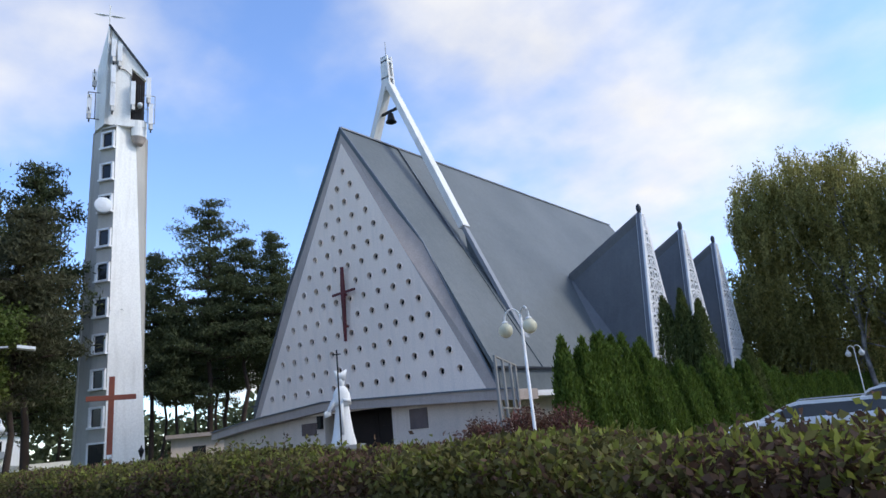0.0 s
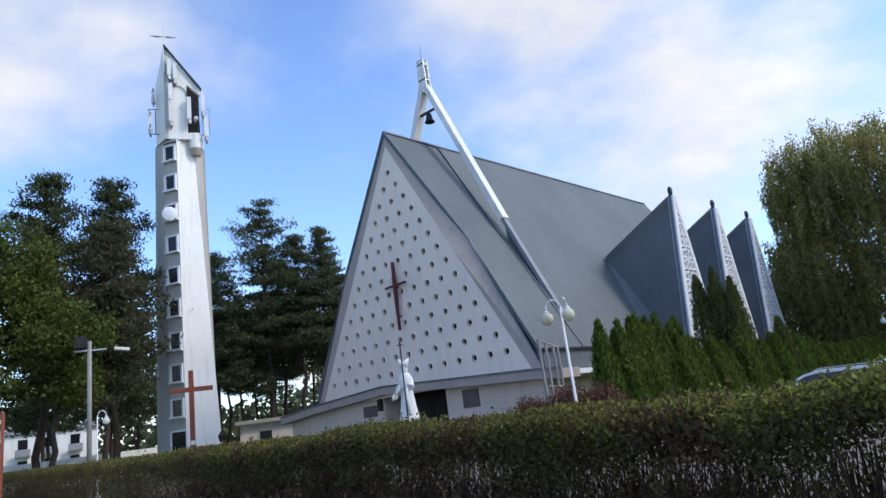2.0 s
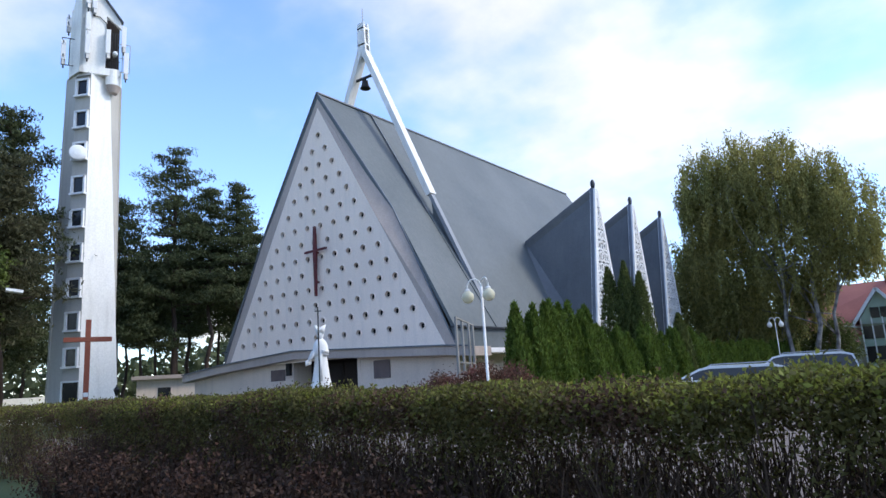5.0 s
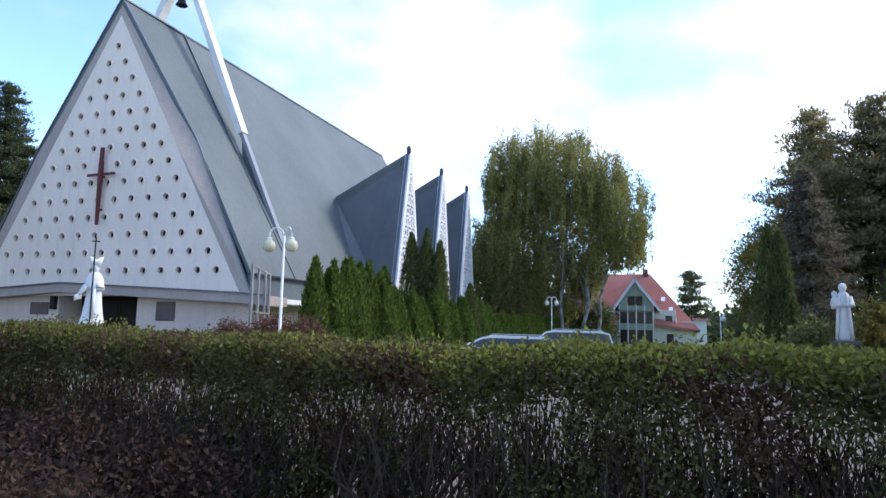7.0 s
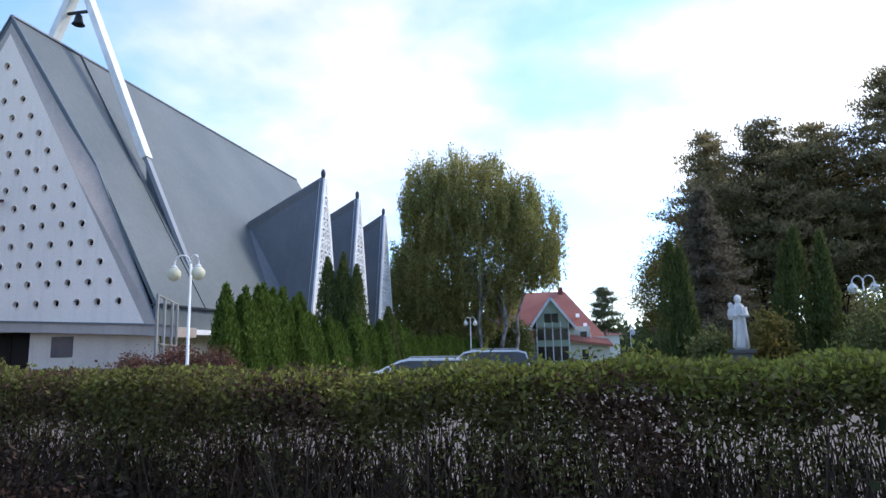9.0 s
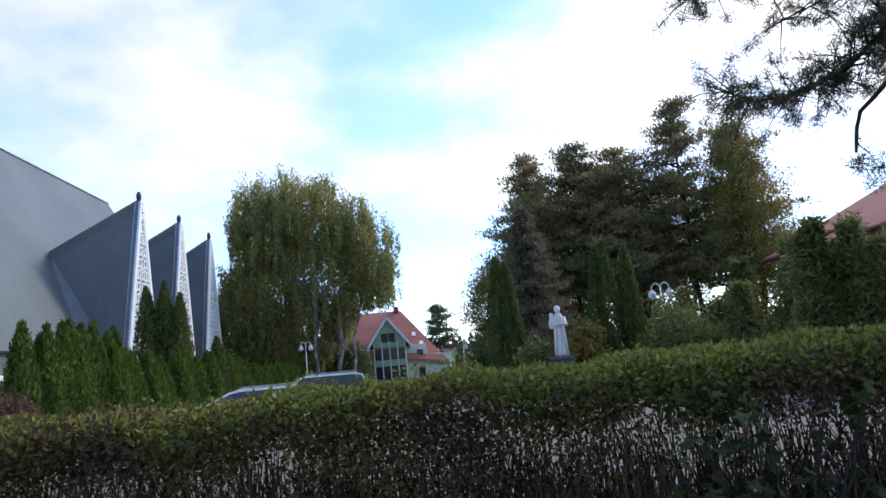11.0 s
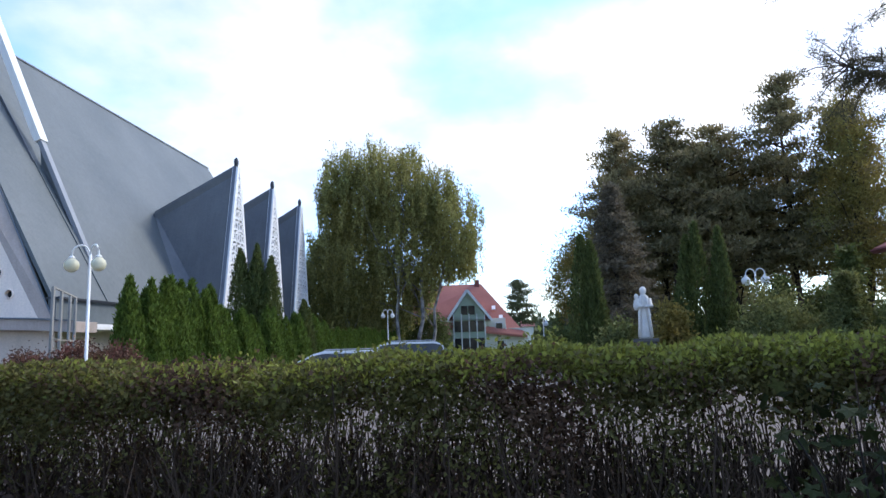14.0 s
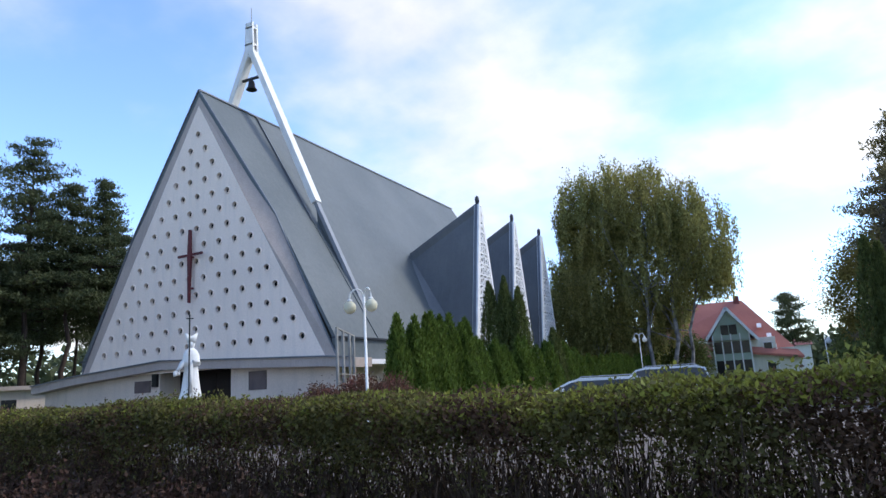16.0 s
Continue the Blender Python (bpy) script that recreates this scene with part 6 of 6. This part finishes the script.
# ---- houses ----
def villa():
    """House with steep red roof and a glazed, timbered front gable."""
    t = thing("villa", "white house with red tiled roof and green glazed gable", "house", pose(-0.4, 75, 0))
    part("wall", Geo().box(-9, 4.3, 1.5, 11, 0, 3.0).box(-9, 2.2, 1.5, 11, 3.0, 4.2), M["wall_cream"], t)
    roof = Geo()
    v = [(-10, 1.0, 4.1), (4.6, 1.0, 2.1), (4.6, 11.5, 2.1), (-10, 11.5, 4.1), (-10, 6, 8.6), (-0.5, 6, 8.6)]
    roof.add(v + [(x, y, z - 0.25) for x, y, z in v], [(0, 1, 5, 4), (1, 2, 5), (2, 3, 4, 5), (3, 0, 4), (6, 10, 11, 7), (7, 11, 8), (8, 11, 10, 9), (9, 10, 6), (0, 6, 7, 1), (1, 7, 8, 2), (2, 8, 9, 3), (3, 9, 6, 0)])
    r = part("roof", roof, M["roof_red"], t, "red tiled hipped roof")
    part("chimney", Geo().box(-1.3, -0.7, 5.6, 6.2, 8.0, 9.1), M["cornice"], r)
    for x, y, z in ((-1.8, 3.7, 6.5), (0.9, 3.2, 5.45), (1.7, 2.2, 4.3)):
        part("roof_window", Geo().box(-0.22, 0.22, -0.35, 0.35, 0, 0.1, Matrix.Translation((x, y, z)) @ pose(0, 0, 0, 40, 0, 0)), M["frame_white"], r)
    g = Geo().add([(-4.25, -1.2, 4.1), (-2.0, -1.2, 7.35), (0.55, -1.2, 4.0), (-4.25, 4, 4.1), (-2.0, 5, 7.35), (0.55, 4, 4.0)], [(0, 1, 4, 3), (1, 2, 5, 4), (0, 3, 5, 2)])
    part("gable_roof", g, M["roof_red"], r)
    bay = part("glazed_bay", Geo().add([(-3.7, -1.0, 0), (-0.1, -1.0, 0), (-0.1, -1.0, 4.6), (-2.0, -1.0, 7.1), (-3.7, -1.0, 4.6), (-3.7, 2, 0), (-0.1, 2, 0), (-0.1, 2, 4.6), (-2.0, 2, 7.1), (-3.7, 2, 4.6)], [(0, 1, 2, 3, 4), (9, 8, 7, 6, 5), (0, 5, 6, 1), (1, 6, 7, 2), (0, 4, 9, 5)]), M["wall_green"], t, "pale green panelled bay")
    for zi, (z0, z1) in enumerate(((0.5, 2.0), (2.7, 3.9), (4.6, 5.6))):
        for k in range(4 if zi < 2 else 2):
            x = -3.55 + k * 0.86 if zi < 2 else -2.75 + k * 0.8
            part("pane", Geo().box(x, x + 0.72, -1.05, -1.0, z0, z1), M["dark_glass"], bay)
    for k in range(5):
        part("mullion", Geo().box(-3.68 + k * 0.87, -3.58 + k * 0.87, -1.1, -1.0, 0, 4.7), M["frame_white"], bay)
    for a, b in (((-4.4, -1.28, 3.95), (-2.0, -1.28, 7.35)), ((-2.0, -1.28, 7.35), (0.7, -1.28, 3.85))):
        part("bargeboard", Geo().bar(a, b, 0.28, 0.1), M["frame_white"], r)
    part("porch_roof", Geo().add([(-6.6, -1.6, 2.4), (-3.9, -1.6, 2.4), (-4.4, 1.2, 3.6), (-6.6, 1.2, 3.6), (-6.6, -1.6, 2.25), (-3.9, -1.6, 2.25)], [(0, 1, 2, 3), (0, 4, 5, 1)]), M["roof_red"], t)
    for x0, z0, z1 in ((1.0, 2.6, 3.7), (1.1, 0.4, 1.7)):
        w = part("window", Geo().box(x0, x0 + 0.9, 1.42, 1.5, z0, z1), M["frame_white"], t)
        part("pane", Geo().box(x0 + 0.08, x0 + 0.82, 1.40, 1.43, z0 + 0.08, z1 - 0.08), M["dark_glass"], w)
    part("downpipe", Geo().tube([(2.2, 1.42, 0), (2.2, 1.42, 3.4)], 0.05, 6), M["frame_white"], t)


villa()


def rectory():
    """Two-storey house with a red hipped roof, dormer and climbing plant."""
    t = thing("rectory", "white and green two-storey house with red roof", "house", pose(21.2, 0, 0))
    part("wall", Geo().box(0, 11, 15, 35.2, 0, 5.6), M["wall_cream"], t)
    part("wall_base", Geo().box(-0.05, 0.1, 15, 35.2, 0, 2.75), M["wall_green"], t, "pale green ground-floor wall")
    part("string_course", Geo().box(-0.09, 0.06, 15, 35.2, 2.75, 3.05), M["render_grey"], t)
    v = [(-0.8, 14, 5.75), (-0.8, 36.0, 5.75), (11.8, 36.0, 5.75), (11.8, 14, 5.75), (5.6, 20, 9.2), (5.6, 33.0, 9.2)]
    roof = Geo().add(v + [(x, y, z - 0.2) for x, y, z in v[:4]], [(0, 4, 5, 1), (1, 5, 2), (2, 5, 4, 3), (3, 4, 0), (0, 1, 7, 6), (1, 2, 8, 7), (2, 3, 9, 8), (3, 0, 6, 9), (6, 7, 8, 9)])
    r = part("roof", roof, M["roof_red"], t, "red sheet-clad hipped roof")
    part("eave", Geo().box(-0.86, -0.6, 14, 36, 5.48, 5.72), M["cornice"], r, "dark red eave board")
    part("gutter", Geo().tube([(-0.9, 14, 5.62), (-0.9, 36, 5.62)], 0.08, 8), M["cornice"], r)
    d = part("dormer", Geo().box(1.6, 4.5, 25.2, 27.6, 6.9, 8.15), M["cornice"], r, "low dormer with three panes")
    part("dormer_roof", Geo().add([(1.3, 24.9, 8.1), (1.3, 27.9, 8.1), (5.0, 27.9, 9.0), (5.0, 24.9, 9.0), (1.3, 24.9, 8.22), (1.3, 27.9, 8.22), (5.0, 27.9, 9.12), (5.0, 24.9, 9.12)], [(0, 3, 2, 1), (4, 5, 6, 7), (0, 1, 5, 4), (1, 2, 6, 5), (2, 3, 7, 6), (3, 0, 4, 7)]), M["dark_flashing"], d)
    for k in range(3):
        y = 25.35 + k * 0.74
        w = part("window", Geo().box(1.54, 1.62, y, y + 0.7, 7.2, 8.02), M["frame_white"], d)
        part("pane", Geo().box(1.51, 1.545, y + 0.07, y + 0.63, 7.28, 7.94), M["dark_glass"], w)
    part("wall_panel", Geo().box(-0.06, 0.05, 23.5, 26.6, 3.55, 5.4), M["wall_green"], t, "pale green wall panel")
    for y0, y1, z0, z1 in ((24.1, 25.5, 3.85, 5.05), (24.3, 25.1, 1.0, 2.2), (29.5, 30.9, 3.85, 5.05), (19.0, 20.4, 3.85, 5.05)):
        w = part("window", Geo().box(-0.12, 0.02, y0, y1, z0, z1), M["frame_white"], t)
        mid = (y0 + y1) / 2
        for a, b in ((y0 + 0.09, mid - 0.04), (mid + 0.04, y1 - 0.09)):
            part("pane", Geo().box(-0.135, -0.10, a, b, z0 + 0.09, z1 - 0.09), M["dark_glass"], w)
        part("sill", Geo().box(-0.22, 0.02, y0 - 0.08, y1 + 0.08, z0 - 0.07, z0), M["frame_white"], w)


rectory()
shrub("climbing_vine", "dark climbing vine covering part of the house wall", [(0, 0, 2.8, 0.45, 1.0, 2.9), (0, 0.4, 4.6, 0.4, 0.7, 1.4)], 87, "thuja_dark", 420, 16, 0.16, 0.2, 0.12, (20.85, 21.6), 0.2)
pl = Geo().tube([(14.38, 16.9, 0), (14.37, 16.92, 3.0)], 0.045, 8)
solid("sign_post", pl, M["plinth"], "plain weathered grey post among the shrubs", "post")

# ---- left background: floodlight mast, memorial slab, flats, low wall, annex ----
ml = thing("floodlight_mast", "grey mast carrying floodlights among the trees", "mast", pose(-32.1, 11.1, 0, 0, 0, 70))
part("pole", Geo().tube([(0, 0, 0), (0, 0, 6.9)], [0.11, 0.09], 12), M["plinth"], ml, smooth=True)
part("floodlight", Geo().box(0.1, 0.75, -0.3, 0.2, 6.5, 6.62, pose(0, 0, 0, 0, 8, 0)), M["steel_white"], ml)
part("floodlight", Geo().box(-0.6, -0.1, -0.2, 0.3, 6.6, 7.1), M["black_iron"], ml)
part("bracket", Geo().bar((-0.6, 0, 6.45), (0.7, 0, 6.5), 0.08, 0.08), M["steel_grey"], ml)
sl = thing("memorial_slab", "grey stone memorial slab with a rusty edge", "monument", pose(-29.2, 6.7, 0, 0, 0, 75))
part("slab", Geo().slab([(-0.45, 0, 0), (0.35, 0, 0), (0.30, 0, 3.75), (-0.40, 0, 3.6)], (0, 0.3, 0)), M["plinth"], sl, bevel=0.02)
part("edge", Geo().box(0.34, 0.44, -0.02, 0.32, 0, 3.78), M["red_wood"], sl)


def flats():
    t = thing("apartment_block", "low white apartment block with balconies behind the trees", "building", pose(-112, 30, 0, 0, 0, 72))
    part("wall", Geo().box(-12, 9, 0, 9, 0, 6.6), M["tower_white"], t)
    part("roof", Geo().add([(-12.5, -0.5, 6.6), (9.5, -0.5, 6.6), (9.5, 9.5, 6.6), (-12.5, 9.5, 6.6), (-12.5, 4.5, 7.6), (9.5, 4.5, 7.6)], [(0, 1, 5, 4), (2, 3, 4, 5), (1, 2, 5), (3, 0, 4), (3, 2, 1, 0)]), M["plinth"], t)
    for k in range(6):
        x = -11 + k * 3.3
        for z in (0.6, 3.6):
            w = part("window", Geo().box(x, x + 1.2, -0.06, 0.02, z + 0.3, z + 2.2), M["dark_glass"], t)
        b = part("balcony", Geo().box(x - 0.3, x + 1.6, -1.0, 0, 3.35, 3.5), M["plinth"], t)
        part("railing", Geo().box(x - 0.3, x + 1.6, -1.02, -0.97, 3.5, 4.4), M["steel_grey"], b)


flats()
solid("boundary_wall", Geo().box(-14, 14, 0, 0.25, 0, 2.0), M["tower_white"], "low white boundary wall behind the trees", "wall", "structure", m=pose(-58, 12, 0, 0, 0, 78))
an = thing("annex", "low beige annex with flat roof beyond the church", "building", pose(-50.5, 33.5, 0, 0, 0, 60))
part("wall", Geo().box(-4, 4, 0, 5, 0, 2.9), M["wall_beige"], an)
part("roof", Geo().box(-4.4, 4.4, -0.5, 5.4, 2.9, 3.2), M["render_grey"], an)
part("window", Geo().box(-2.4, -1.4, -0.05, 0.02, 1.0, 2.2), M["dark_glass"], an)
fb = thing("distant_building", "small pale building far beyond the garden", "building", pose(7.3, 120, 0))
part("wall", Geo().box(-1.5, 0.4, 0, 6, 0, 4.0), M["wall_cream"], fb)
part("roof", Geo().add([(-1.8, -0.4, 4.0), (0.7, -0.4, 4.0), (0.7, 6.4, 4.0), (-1.8, 6.4, 4.0), (-1.8, 3, 5.0), (0.7, 3, 5.0)], [(0, 1, 5, 4), (2, 3, 4, 5), (1, 2, 5), (3, 0, 4), (3, 2, 1, 0)]), M["cornice"], fb)


# ---- far woods, all round ----
def far_woods():
    rng = np.random.default_rng(99)
    az = rng.random(15000) * 2 * np.pi
    r = rng.uniform(135, 175, 15000)
    tall = 5.5 + 2.0 * np.sin(az * 9) + 1.5 * np.sin(az * 23 + 1)
    left = np.clip(np.sin(az - 0.3) * 0 - np.cos(az), 0, 1) * 8
    z = rng.random(15000) ** 1.3 * (tall + left)
    c = np.stack([r * np.cos(az), r * np.sin(az), z], axis=1)
    p = np.repeat(c, 6, axis=0) + rng.normal(size=(90000, 3)) * np.array([1.0, 1.0, 0.7])
    me = leaf_mesh("far_woods", p, 1.6, 1.1, M["needle"], rng)
    tagged(new("far_woods", me), "distant dark belt of mixed woodland", "woods", kind="stuff")


far_woods()
